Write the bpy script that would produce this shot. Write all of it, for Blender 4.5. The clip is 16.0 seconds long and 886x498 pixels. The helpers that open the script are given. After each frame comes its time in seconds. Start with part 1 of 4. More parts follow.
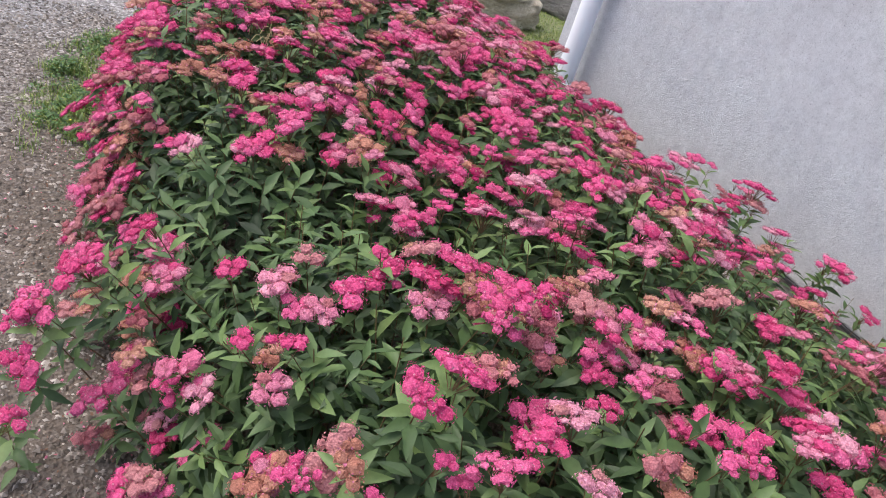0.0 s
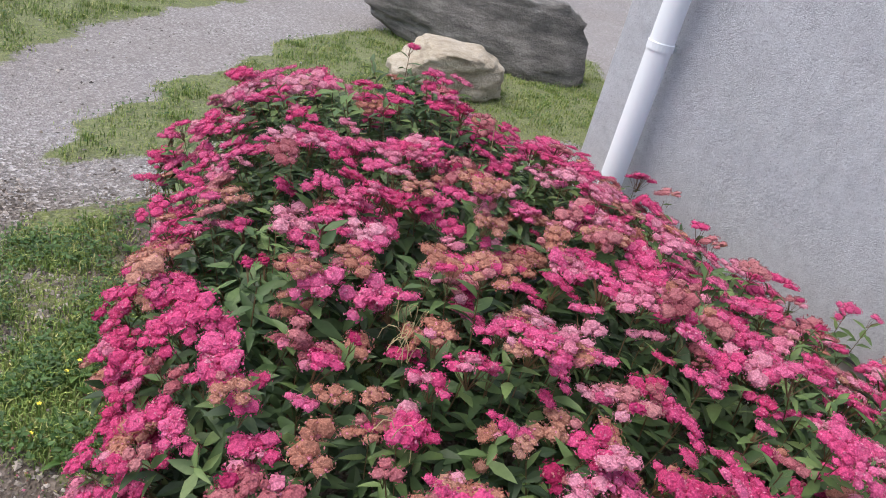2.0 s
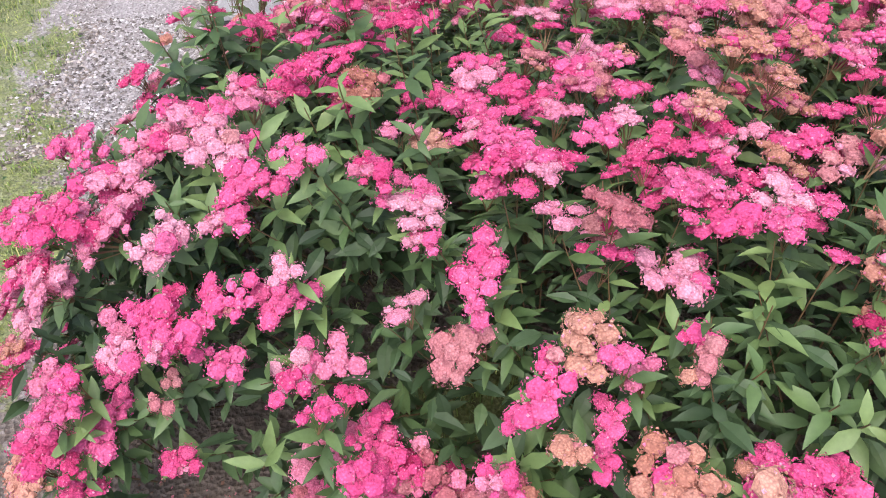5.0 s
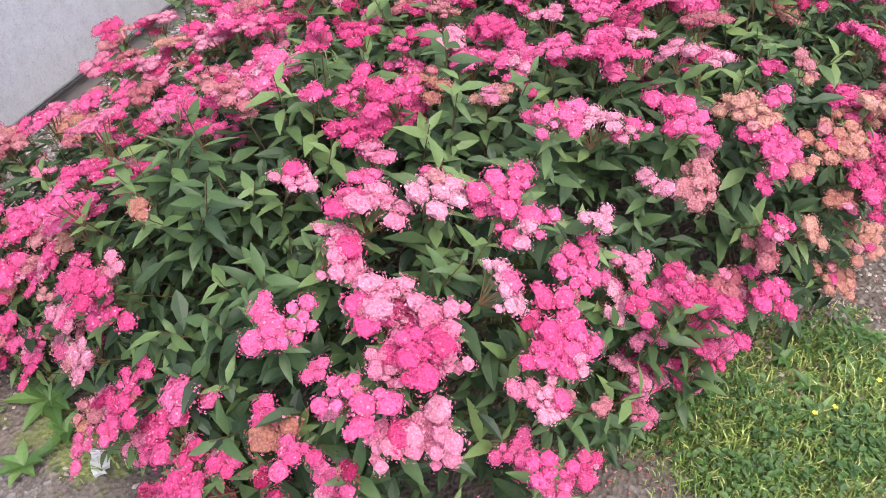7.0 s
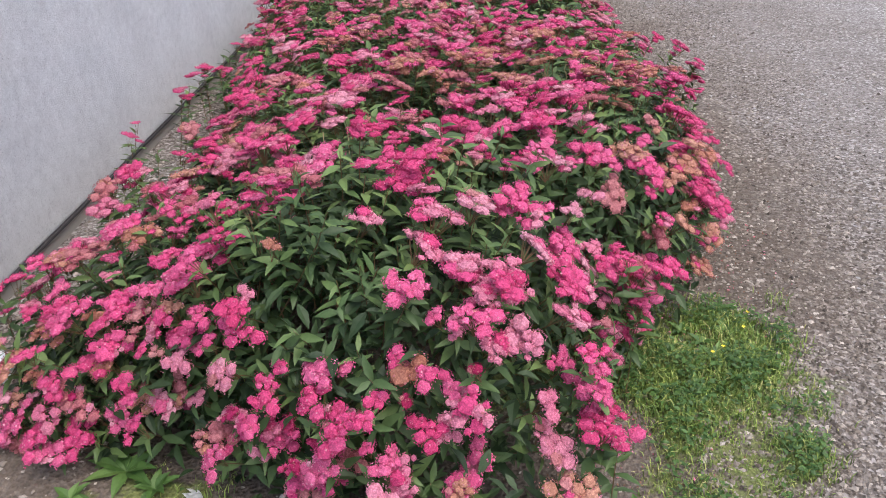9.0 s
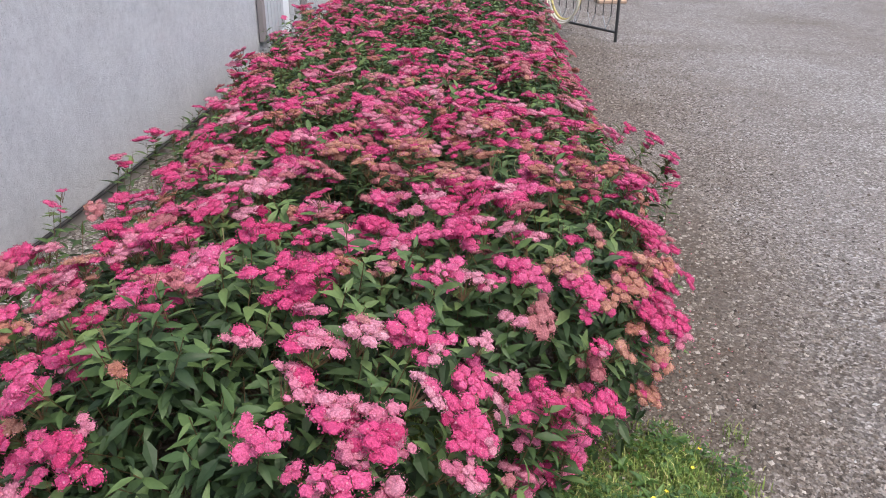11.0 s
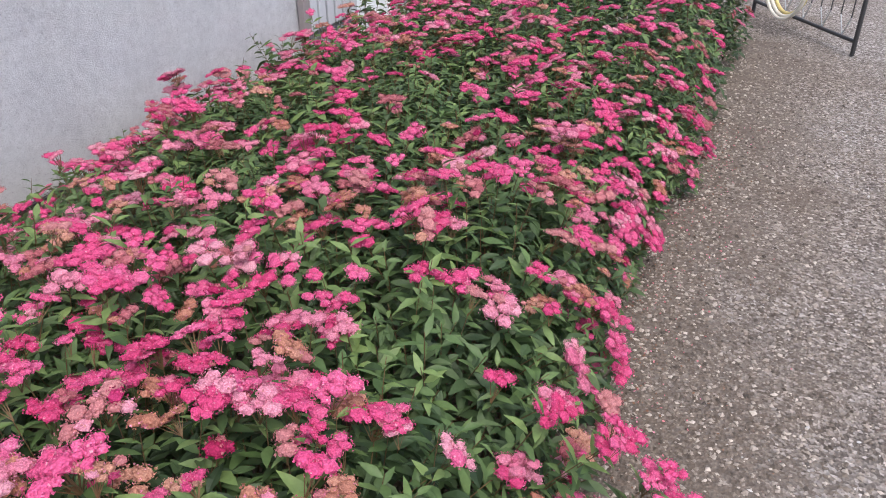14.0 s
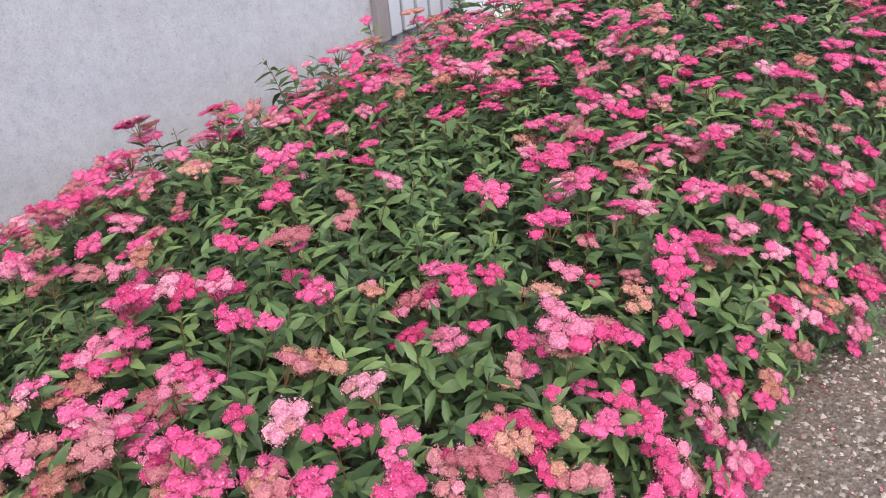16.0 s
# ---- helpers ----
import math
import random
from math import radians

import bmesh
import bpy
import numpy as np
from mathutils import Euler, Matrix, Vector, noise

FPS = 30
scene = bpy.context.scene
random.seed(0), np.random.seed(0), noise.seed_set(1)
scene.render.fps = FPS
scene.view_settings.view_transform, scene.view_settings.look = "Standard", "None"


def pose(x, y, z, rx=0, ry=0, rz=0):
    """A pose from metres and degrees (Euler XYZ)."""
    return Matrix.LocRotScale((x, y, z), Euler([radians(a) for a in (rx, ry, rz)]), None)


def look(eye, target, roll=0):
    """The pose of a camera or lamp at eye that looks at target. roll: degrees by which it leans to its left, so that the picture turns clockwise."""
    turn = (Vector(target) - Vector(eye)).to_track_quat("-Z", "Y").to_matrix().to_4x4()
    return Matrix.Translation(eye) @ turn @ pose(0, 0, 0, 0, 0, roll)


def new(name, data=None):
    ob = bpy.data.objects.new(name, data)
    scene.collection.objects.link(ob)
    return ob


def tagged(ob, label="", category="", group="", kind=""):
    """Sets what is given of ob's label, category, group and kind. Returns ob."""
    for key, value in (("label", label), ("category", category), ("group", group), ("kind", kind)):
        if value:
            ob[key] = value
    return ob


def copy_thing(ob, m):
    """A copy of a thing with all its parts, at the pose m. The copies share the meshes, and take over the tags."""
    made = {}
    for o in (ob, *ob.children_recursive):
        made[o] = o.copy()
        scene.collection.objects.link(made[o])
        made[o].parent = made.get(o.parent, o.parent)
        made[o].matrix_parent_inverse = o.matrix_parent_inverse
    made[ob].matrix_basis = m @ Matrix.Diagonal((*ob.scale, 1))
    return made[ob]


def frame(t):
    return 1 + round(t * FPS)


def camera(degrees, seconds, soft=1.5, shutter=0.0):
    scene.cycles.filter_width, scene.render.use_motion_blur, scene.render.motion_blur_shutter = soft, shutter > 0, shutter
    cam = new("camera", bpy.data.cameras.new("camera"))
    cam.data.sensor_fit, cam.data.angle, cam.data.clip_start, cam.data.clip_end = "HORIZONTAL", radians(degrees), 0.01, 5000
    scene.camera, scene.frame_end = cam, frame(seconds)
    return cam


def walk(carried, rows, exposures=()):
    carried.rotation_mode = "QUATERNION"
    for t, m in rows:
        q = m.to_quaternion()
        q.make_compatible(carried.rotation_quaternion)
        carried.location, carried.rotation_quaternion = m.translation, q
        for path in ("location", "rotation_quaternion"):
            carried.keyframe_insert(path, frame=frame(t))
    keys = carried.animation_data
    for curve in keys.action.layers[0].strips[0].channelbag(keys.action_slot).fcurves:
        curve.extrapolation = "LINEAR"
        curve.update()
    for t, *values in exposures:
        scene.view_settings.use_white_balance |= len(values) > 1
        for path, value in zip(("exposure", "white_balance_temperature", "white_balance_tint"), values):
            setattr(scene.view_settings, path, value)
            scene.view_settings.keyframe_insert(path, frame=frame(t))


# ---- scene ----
cam = camera(59.1, 16.0, 1.0)
PATH = [
    (0, (-2.672, -3.051, 1.536), (-1.715, -1.625, 0.511), 18.0),
    (0.5, (-2.774, -2.763, 1.563), (-1.832, -1.31, 0.564), 15.6),
    (1, (-2.725, -2.421, 1.575), (-1.748, -0.938, 0.655), 13.8),
    (1.5, (-2.805, -2.079, 1.56), (-1.723, -0.663, 0.652), 14.3),
    (2, (-2.818, -1.686, 1.549), (-1.586, -0.425, 0.604), 15.0),
    (2.5, (-2.831, -1.328, 1.533), (-1.457, -0.332, 0.475), 14.6),
    (3, (-2.941, -0.989, 1.539), (-1.492, -0.179, 0.424), 10.7),
    (3.5, (-2.872, -0.681, 1.53), (-1.34, -0.193, 0.341), 5.5),
    (4, (-2.958, -0.322, 1.543), (-1.364, -0.128, 0.351), 3.8),
    (4.5, (-2.783, -0.096, 1.507), (-1.209, -0.045, 0.274), -2.9),
    (5, (-2.731, 0.172, 1.469), (-1.26, -0.097, 0.141), -0.1),
    (5.2, (-2.739, 0.313, 1.472), (-1.281, -0.076, 0.159), -1.9),
    (7.3, (-1.892, 1.379, 1.51), (-1.486, -0.059, 0.181), -3.4),
    (7.5, (-1.869, 1.499, 1.526), (-1.522, 0.02, 0.225), -3.5),
    (8, (-1.861, 1.803, 1.57), (-1.535, 0.188, 0.437), -5.0),
    (8.2, (-1.744, 1.923, 1.57), (-1.499, 0.226, 0.54), -5.3),
    (10.3, (-1.61, 2.033, 1.54), (-1.54, 0.262, 0.612), -2.1),
    (10.5, (-1.704, 1.955, 1.565), (-1.599, 0.17, 0.67), -2.3),
    (11, (-1.873, 1.696, 1.582), (-1.745, -0.106, 0.724), 0.2),
    (11.5, (-2.054, 1.332, 1.602), (-1.813, -0.445, 0.718), -0.5),
    (12, (-2.31, 1.004, 1.628), (-1.85, -0.717, 0.72), -0.7),
    (12.5, (-2.421, 0.585, 1.64), (-1.874, -1.112, 0.735), -1.3),
    (13, (-2.647, 0.25, 1.662), (-1.972, -1.393, 0.743), -1.2),
    (13.5, (-2.619, -0.129, 1.642), (-1.937, -1.735, 0.665), -0.8),
    (14, (-2.731, -0.476, 1.659), (-2.009, -2.05, 0.658), -0.2),
    (14.5, (-2.694, -0.848, 1.633), (-1.863, -2.296, 0.531), 0.1),
    (15, (-2.78, -1.242, 1.66), (-1.676, -2.472, 0.533), -3.6),
    (15.5, (-2.81, -1.608, 1.659), (-1.648, -2.796, 0.545), -2.7),
    (16, (-2.737, -1.932, 1.652), (-1.571, -3.116, 0.54), -5.3),
]
walk(cam, [(t, look(eye, target, roll)) for t, eye, target, roll in PATH], [(0, 0.85, 6500, 10), (0.5, 0.95, 6500, 10), (1, 0.46, 6500, 10), (2, 0.62, 6500, 10), (2.5, 0.7, 6500, 10), (3, 0.9, 6500, 10), (4, 0.97, 6500, 12), (4.5, 0.95, 6350, 13), (5, 1.2, 6350, 15), (7.5, 1.22, 6350, 15), (8, 0.85, 6500, 13), (10.5, 0.76, 6500, 10), (11.5, 0.66, 6500, 10), (13, 0.6, 6500, 10), (14, 0.82, 6500, 11), (15, 1.05, 6500, 11), (16, 1.02, 6500, 12)])

# ---------------------------------------------------------------- light
world = bpy.data.worlds.new("sky")
world.use_nodes = True
scene.world = world
_n = world.node_tree.nodes
sky = _n.new("ShaderNodeTexSky")
sky.sky_type, sky.sun_disc = "NISHITA", False
sky.sun_elevation, sky.sun_rotation = radians(64), radians(-54)
sky.air_density, sky.dust_density, sky.ozone_density = 1.0, 4.0, 1.0
_n["Background"].inputs["Strength"].default_value = 0.15
world.node_tree.links.new(sky.outputs[0], _n["Background"].inputs["Color"])
sun = new("sun", bpy.data.lights.new("sun", "SUN"))
sun.data.energy, sun.data.angle, sun.data.color = 1.5, radians(60), (1.0, 0.96, 0.92)
sun.matrix_world = look((-3.5, 2.5, 9), (0, 0, 0))

# ---------------------------------------------------------------- plan
WALL_LIP = 0.22         # lower edge of the render, above the plinth
CORNER = 0.48           # the house's corner along the wall
RNG = np.random.default_rng(7)


def smooth(e0, e1, v):
    s = np.clip((np.asarray(v, float) - e0) / (e1 - e0), 0, 1)
    return s * s * (3 - 2 * s)


def fractal(x, y, scale, seed=0.0, octaves=3):
    total, amp = 0.0, 1.0
    for k in range(octaves):
        total += amp * noise.noise(Vector((x * scale, y * scale, seed + 7.3 * k)))
        amp, scale = amp * 0.5, scale * 2.1
    return total


def bed_outer(y):
    """x of the shrubs' outer skirt on the yard side."""
    wave = (0.10 * noise.noise(Vector((1.9 * y, 0.0, 61.0))) + 0.05 * noise.noise(Vector((5.1 * y, 0.0, 67.0)))) * float(smooth(0.2, -0.6, y))
    return wave + float(np.interp(y, [-7.5, -4.7, -3.8, -3.2, -2.1, -1.4, -0.7, -0.3, -0.12, 0.02, 0.15, 0.38, 0.69, 0.85, 1.0],
                           [-2.32, -2.36, -2.38, -2.32, -2.42, -2.48, -2.46, -2.38, -2.28, -2.10, -2.02, -1.92, -1.83, -1.73, -1.7]))


def bed_end(x):
    """y of the shrubs' far end."""
    return float(np.interp(x, [-2.3, -2.05, -1.9, -1.65, -1.4, -1.1, -0.9, -0.75, -0.5, -0.3, 0.0], [0.0, 0.38, 0.66, 0.81, 0.78, 0.65, 0.53, 0.48, 0.48, 0.44, 0.4]))


def bed_inner(y):
    """x of the shrubs' edge on the wall side: a strip of gravel stays open for part of the way."""
    return float(np.interp(y, [-7.5, -4.6, -3.0, -2.2, -1.7, -0.7, -0.2, 0.2, 0.5], [-0.12, -0.12, -0.16, -0.24, -0.44, -0.50, -0.36, -0.22, -0.26]))


def bed_depth(x, y):
    """How far a place lies inside the bed's outline (negative: outside)."""
    return min(x - bed_outer(y), bed_end(x) - y, bed_inner(y) - x)


def canopy(x, y):
    """Height of the shrubs' surface."""
    d = min(x - bed_outer(y), bed_end(x) - y)
    inner = bed_inner(y) - x
    top = float(np.interp(y, [-6, -3, -1.7, -1.0, -0.4, -0.1, 0.3, 0.6, 0.9], [0.67, 0.66, 0.68, 0.74, 0.73, 0.75, 0.76, 0.72, 0.6]))
    top *= 0.86 + 0.14 * math.sin(math.pi * min(max((x + 2.7) / 2.5, 0), 1)) ** 0.7
    steep = float(np.interp(y, [-3.5, -2.2, -1.4, -0.7, 0.5], [0.40, 0.52, 0.60, 0.63, 0.5]))
    h = top * (1 - 0.55 * math.exp(-max(d, 0) / 0.11)) * (1 - steep * math.exp(-max(inner, 0) / 0.3))
    h *= 1 - 0.09 * float(smooth(-1.12, -0.8, x) * smooth(-0.35, 0.1, y))
    h += 0.07 * math.exp(-((x + 1.18) ** 2 + (y - 0.36) ** 2) / 0.02)
    return h + 0.055 * fractal(x, y, 1.6, 3.0) + 0.065 * fractal(x, y, 5.0, 9.0, 2)


# ---------------------------------------------------------------- materials
def material(name):
    m = bpy.data.materials.new(name)
    m.use_nodes = True
    t = m.node_tree
    return m, t.nodes, t.links, t.nodes["Principled BSDF"]


def node(nodes, kind, **inputs):
    n = nodes.new("ShaderNode" + kind)
    for k, v in inputs.items():
        n.inputs[k.replace("_", " ")].default_value = v
    return n


def ramp(nodes, links, source, stops):
    r = nodes.new("ShaderNodeValToRGB")
    e = r.color_ramp.elements
    while len(e) < len(stops):
        e.new(0.5)
    for el, (p, c) in zip(e, stops):
        el.position, el.color = p, (*c, 1)
    links.new(source, r.inputs[0])
    return r.outputs[0]


def mixed(nodes, links, fac, a, b, how="MIX"):
    m = nodes.new("ShaderNodeMix")
    m.data_type, m.blend_type = "RGBA", how
    for socket, v in ((m.inputs[0], fac), (m.inputs[6], a), (m.inputs[7], b)):
        if isinstance(v, (int, float)):
            socket.default_value = v
        elif isinstance(v, tuple):
            socket.default_value = (*v, 1)
        else:
            links.new(v, socket)
    return m.outputs[2]


def bump(nodes, links, shader, height, strength, distance):
    b = nodes.new("ShaderNodeBump")
    b.inputs["Strength"].default_value, b.inputs["Distance"].default_value = strength, distance
    links.new(height, b.inputs["Height"])
    links.new(b.outputs[0], shader.inputs["Normal"])


def coords(nodes):
    return nodes.new("ShaderNodeTexCoord").outputs["Object"]


def noise_tex(nodes, links, co, scale, detail=4.0, rough=0.55):
    n = node(nodes, "TexNoise", Scale=scale, Detail=detail, Roughness=rough)
    links.new(co, n.inputs["Vector"])
    return n.outputs["Fac"]


def leaf_material(name, dark, mid, light):
    m, n, l, p = material(name)
    isl = n.new("ShaderNodeNewGeometry").outputs["Random Per Island"]
    rnd = n.new("ShaderNodeObjectInfo").outputs["Random"]
    add = n.new("ShaderNodeMath")
    add.operation = "ADD"
    l.new(isl, add.inputs[0]), l.new(rnd, add.inputs[1])
    half = n.new("ShaderNodeMath")
    half.operation = "MULTIPLY"
    half.inputs[1].default_value = 0.5
    l.new(add.outputs[0], half.inputs[0])
    col = ramp(n, l, half.outputs[0], [(0.1, dark), (0.55, mid), (0.95, light)])
    grain = noise_tex(n, l, coords(n), 90.0, 3.0)
    col = mixed(n, l, 0.35, col, ramp(n, l, grain, [(0.3, (0.5, 0.5, 0.5)), (0.7, (1, 1, 1))]), "MULTIPLY")
    l.new(col, p.inputs["Base Color"])
    p.inputs["Roughness"].default_value = 0.5
    p.inputs["Specular IOR Level"].default_value = 0.35
    tr = n.new("ShaderNodeBsdfTranslucent")
    l.new(col, tr.inputs["Color"])
    mix = n.new("ShaderNodeMixShader")
    mix.inputs[0].default_value = 0.22
    l.new(p.outputs[0], mix.inputs[1]), l.new(tr.outputs[0], mix.inputs[2])
    l.new(mix.outputs[0], n["Material Output"].inputs["Surface"])
    return m


def petal_material(name, deep, main, pale):
    m, n, l, p = material(name)
    co = coords(n)
    isl = n.new("ShaderNodeNewGeometry").outputs["Random Per Island"]
    rnd = n.new("ShaderNodeObjectInfo").outputs["Random"]
    base = ramp(n, l, isl, [(0.0, deep), (0.45, main), (1.0, pale)])
    shift = ramp(n, l, rnd, [(0.0, deep), (0.5, main), (1.0, pale)])
    col = mixed(n, l, 0.6, base, shift)
    v = node(n, "TexVoronoi", Scale=330.0)
    l.new(co, v.inputs["Vector"])
    speck = ramp(n, l, v.outputs["Distance"], [(0.1, (1.0, 1.0, 1.0)), (0.7, (0.42, 0.34, 0.38))])
    col = mixed(n, l, 0.6, col, speck, "MULTIPLY")
    l.new(col, p.inputs["Base Color"])
    p.inputs["Roughness"].default_value = 0.75
    p.inputs["Specular IOR Level"].default_value = 0.2
    bump(n, l, p, v.outputs["Distance"], 0.8, 0.002)
    tr = n.new("ShaderNodeBsdfTranslucent")
    l.new(col, tr.inputs["Color"])
    mix = n.new("ShaderNodeMixShader")
    mix.inputs[0].default_value = 0.2
    l.new(p.outputs[0], mix.inputs[1]), l.new(tr.outputs[0], mix.inputs[2])
    l.new(mix.outputs[0], n["Material Output"].inputs["Surface"])
    return m


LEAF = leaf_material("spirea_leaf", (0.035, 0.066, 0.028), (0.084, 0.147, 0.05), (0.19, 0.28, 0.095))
# LEAF's green darkened: the shade inside the shrubs is put into this colour
INNER = leaf_material("leaf_toned_for_shade", (0.022, 0.044, 0.02), (0.056, 0.098, 0.04), (0.115, 0.175, 0.07))
HOT = petal_material("hot_pink_petals", (0.63, 0.055, 0.185), (0.81, 0.112, 0.31), (0.85, 0.225, 0.43))
PALE = petal_material("pale_pink_petals", (0.68, 0.16, 0.30), (0.79, 0.30, 0.43), (0.84, 0.45, 0.55))
TAN = petal_material("faded_tan_petals", (0.40, 0.15, 0.11), (0.58, 0.28, 0.20), (0.70, 0.42, 0.32))
ROSE = petal_material("dusty_rose_petals", (0.42, 0.11, 0.14), (0.58, 0.21, 0.24), (0.68, 0.35, 0.35))
BUD = petal_material("crimson_buds", (0.34, 0.02, 0.08), (0.52, 0.03, 0.15), (0.64, 0.07, 0.24))


def simple(name, a, b, scale, rough=0.6, metal=0.0, bump_strength=0.2, bump_distance=0.002, detail=5.0):
    m, n, l, p = material(name)
    co = coords(n)
    f = noise_tex(n, l, co, scale, detail)
    big = noise_tex(n, l, co, scale * 0.13, 3.0)
    col = mixed(n, l, big, ramp(n, l, f, [(0.3, a), (0.7, b)]), ramp(n, l, f, [(0.3, b), (0.75, a)]))
    l.new(col, p.inputs["Base Color"])
    p.inputs["Roughness"].default_value, p.inputs["Metallic"].default_value = rough, metal
    bump(n, l, p, f, bump_strength, bump_distance)
    return m


STRAW = simple("dry_straw", (0.34, 0.27, 0.13), (0.52, 0.44, 0.24), 60.0, 0.8)
STEM = simple("reddish_stem", (0.10, 0.05, 0.025), (0.16, 0.10, 0.04), 60.0)
METAL_PIPE = simple("painted_downpipe", (0.76, 0.81, 0.87), (0.82, 0.86, 0.90), 9.0, 0.55, 0.0, 0.05)
ZINC = simple("zinc_bracket", (0.42, 0.44, 0.47), (0.52, 0.54, 0.56), 40.0, 0.4, 0.7, 0.1)
IRON = simple("dark_painted_iron", (0.03, 0.032, 0.035), (0.06, 0.06, 0.062), 40.0, 0.5, 0.3, 0.2)
CREAM = simple("cream_hose", (0.70, 0.66, 0.55), (0.78, 0.75, 0.66), 30.0, 0.5)
HOSE = simple("yellow_hose", (0.62, 0.5, 0.16), (0.72, 0.62, 0.28), 30.0, 0.45)
CONCRETE = simple("plinth_concrete", (0.24, 0.22, 0.20), (0.36, 0.34, 0.31), 22.0, 0.9, 0.0, 0.6, 0.006)
LIP_SHADOW = simple("lip_shadow_line", (0.02, 0.02, 0.022), (0.045, 0.043, 0.045), 30.0, 0.7)
SHUTTER = simple("grey_shutter_paint", (0.44, 0.47, 0.52), (0.54, 0.57, 0.61), 14.0, 0.55)
SHUTTER_EDGE = simple("weathered_shutter_edge", (0.2, 0.18, 0.19), (0.3, 0.27, 0.27), 30.0, 0.7)
PAPER = simple("white_litter", (0.7, 0.72, 0.74), (0.8, 0.8, 0.8), 60.0, 0.6)


def stucco():
    m, n, l, p = material("stucco")
    co = coords(n)
    fine = noise_tex(n, l, co, 190.0, 5.0, 0.75)
    lump = noise_tex(n, l, co, 75.0, 5.0, 0.75)
    stain = noise_tex(n, l, co, 1.6, 5.0, 0.6)
    base = ramp(n, l, fine, [(0.25, (0.42, 0.445, 0.485)), (0.5, (0.575, 0.60, 0.65)), (0.74, (0.68, 0.705, 0.755))])
    base = mixed(n, l, 0.5, base, ramp(n, l, lump, [(0.32, (0.66, 0.67, 0.70)), (0.5, (1, 1, 1))]), "MULTIPLY")
    base = mixed(n, l, 0.35, base, ramp(n, l, stain, [(0.3, (0.78, 0.76, 0.72)), (0.65, (1, 1, 1))]), "MULTIPLY")
    blot = noise_tex(n, l, co, 21.0, 6.0, 0.7)
    base = mixed(n, l, 0.6, base, ramp(n, l, blot, [(0.3, (0.72, 0.73, 0.76)), (0.5, (0.97, 0.97, 0.98)), (0.66, (1.1, 1.1, 1.1))]), "MULTIPLY")
    pits = noise_tex(n, l, co, 115.0, 2.0, 0.5)
    base = mixed(n, l, 0.8, base, ramp(n, l, pits, [(0.30, (0.62, 0.63, 0.66)), (0.38, (1, 1, 1))]), "MULTIPLY")
    broad = noise_tex(n, l, co, 4.0, 4.0, 0.6)
    base = mixed(n, l, 0.6, base, ramp(n, l, broad, [(0.32, (0.86, 0.86, 0.88)), (0.6, (1.02, 1.02, 1.02))]), "MULTIPLY")
    sep = n.new("ShaderNodeSeparateXYZ")
    l.new(co, sep.inputs[0])
    low = n.new("ShaderNodeMapRange")
    low.inputs[1].default_value, low.inputs[2].default_value = 0.1, 0.75
    low.inputs[3].default_value, low.inputs[4].default_value = 0.6, 0.0
    l.new(sep.outputs["Z"], low.inputs[0])
    mul = n.new("ShaderNodeMath")
    mul.operation = "MULTIPLY"
    l.new(low.outputs[0], mul.inputs[0]), l.new(stain, mul.inputs[1])
    base = mixed(n, l, mul.outputs[0], base, (0.46, 0.42, 0.33))
    l.new(base, p.inputs["Base Color"])
    p.inputs["Roughness"].default_value = 0.92
    add = n.new("ShaderNodeMath")
    add.operation = "ADD"
    l.new(fine, add.inputs[0]), l.new(lump, add.inputs[1])
    bump(n, l, p, add.outputs[0], 1.0, 0.007)
    return m


STUCCO = stucco()


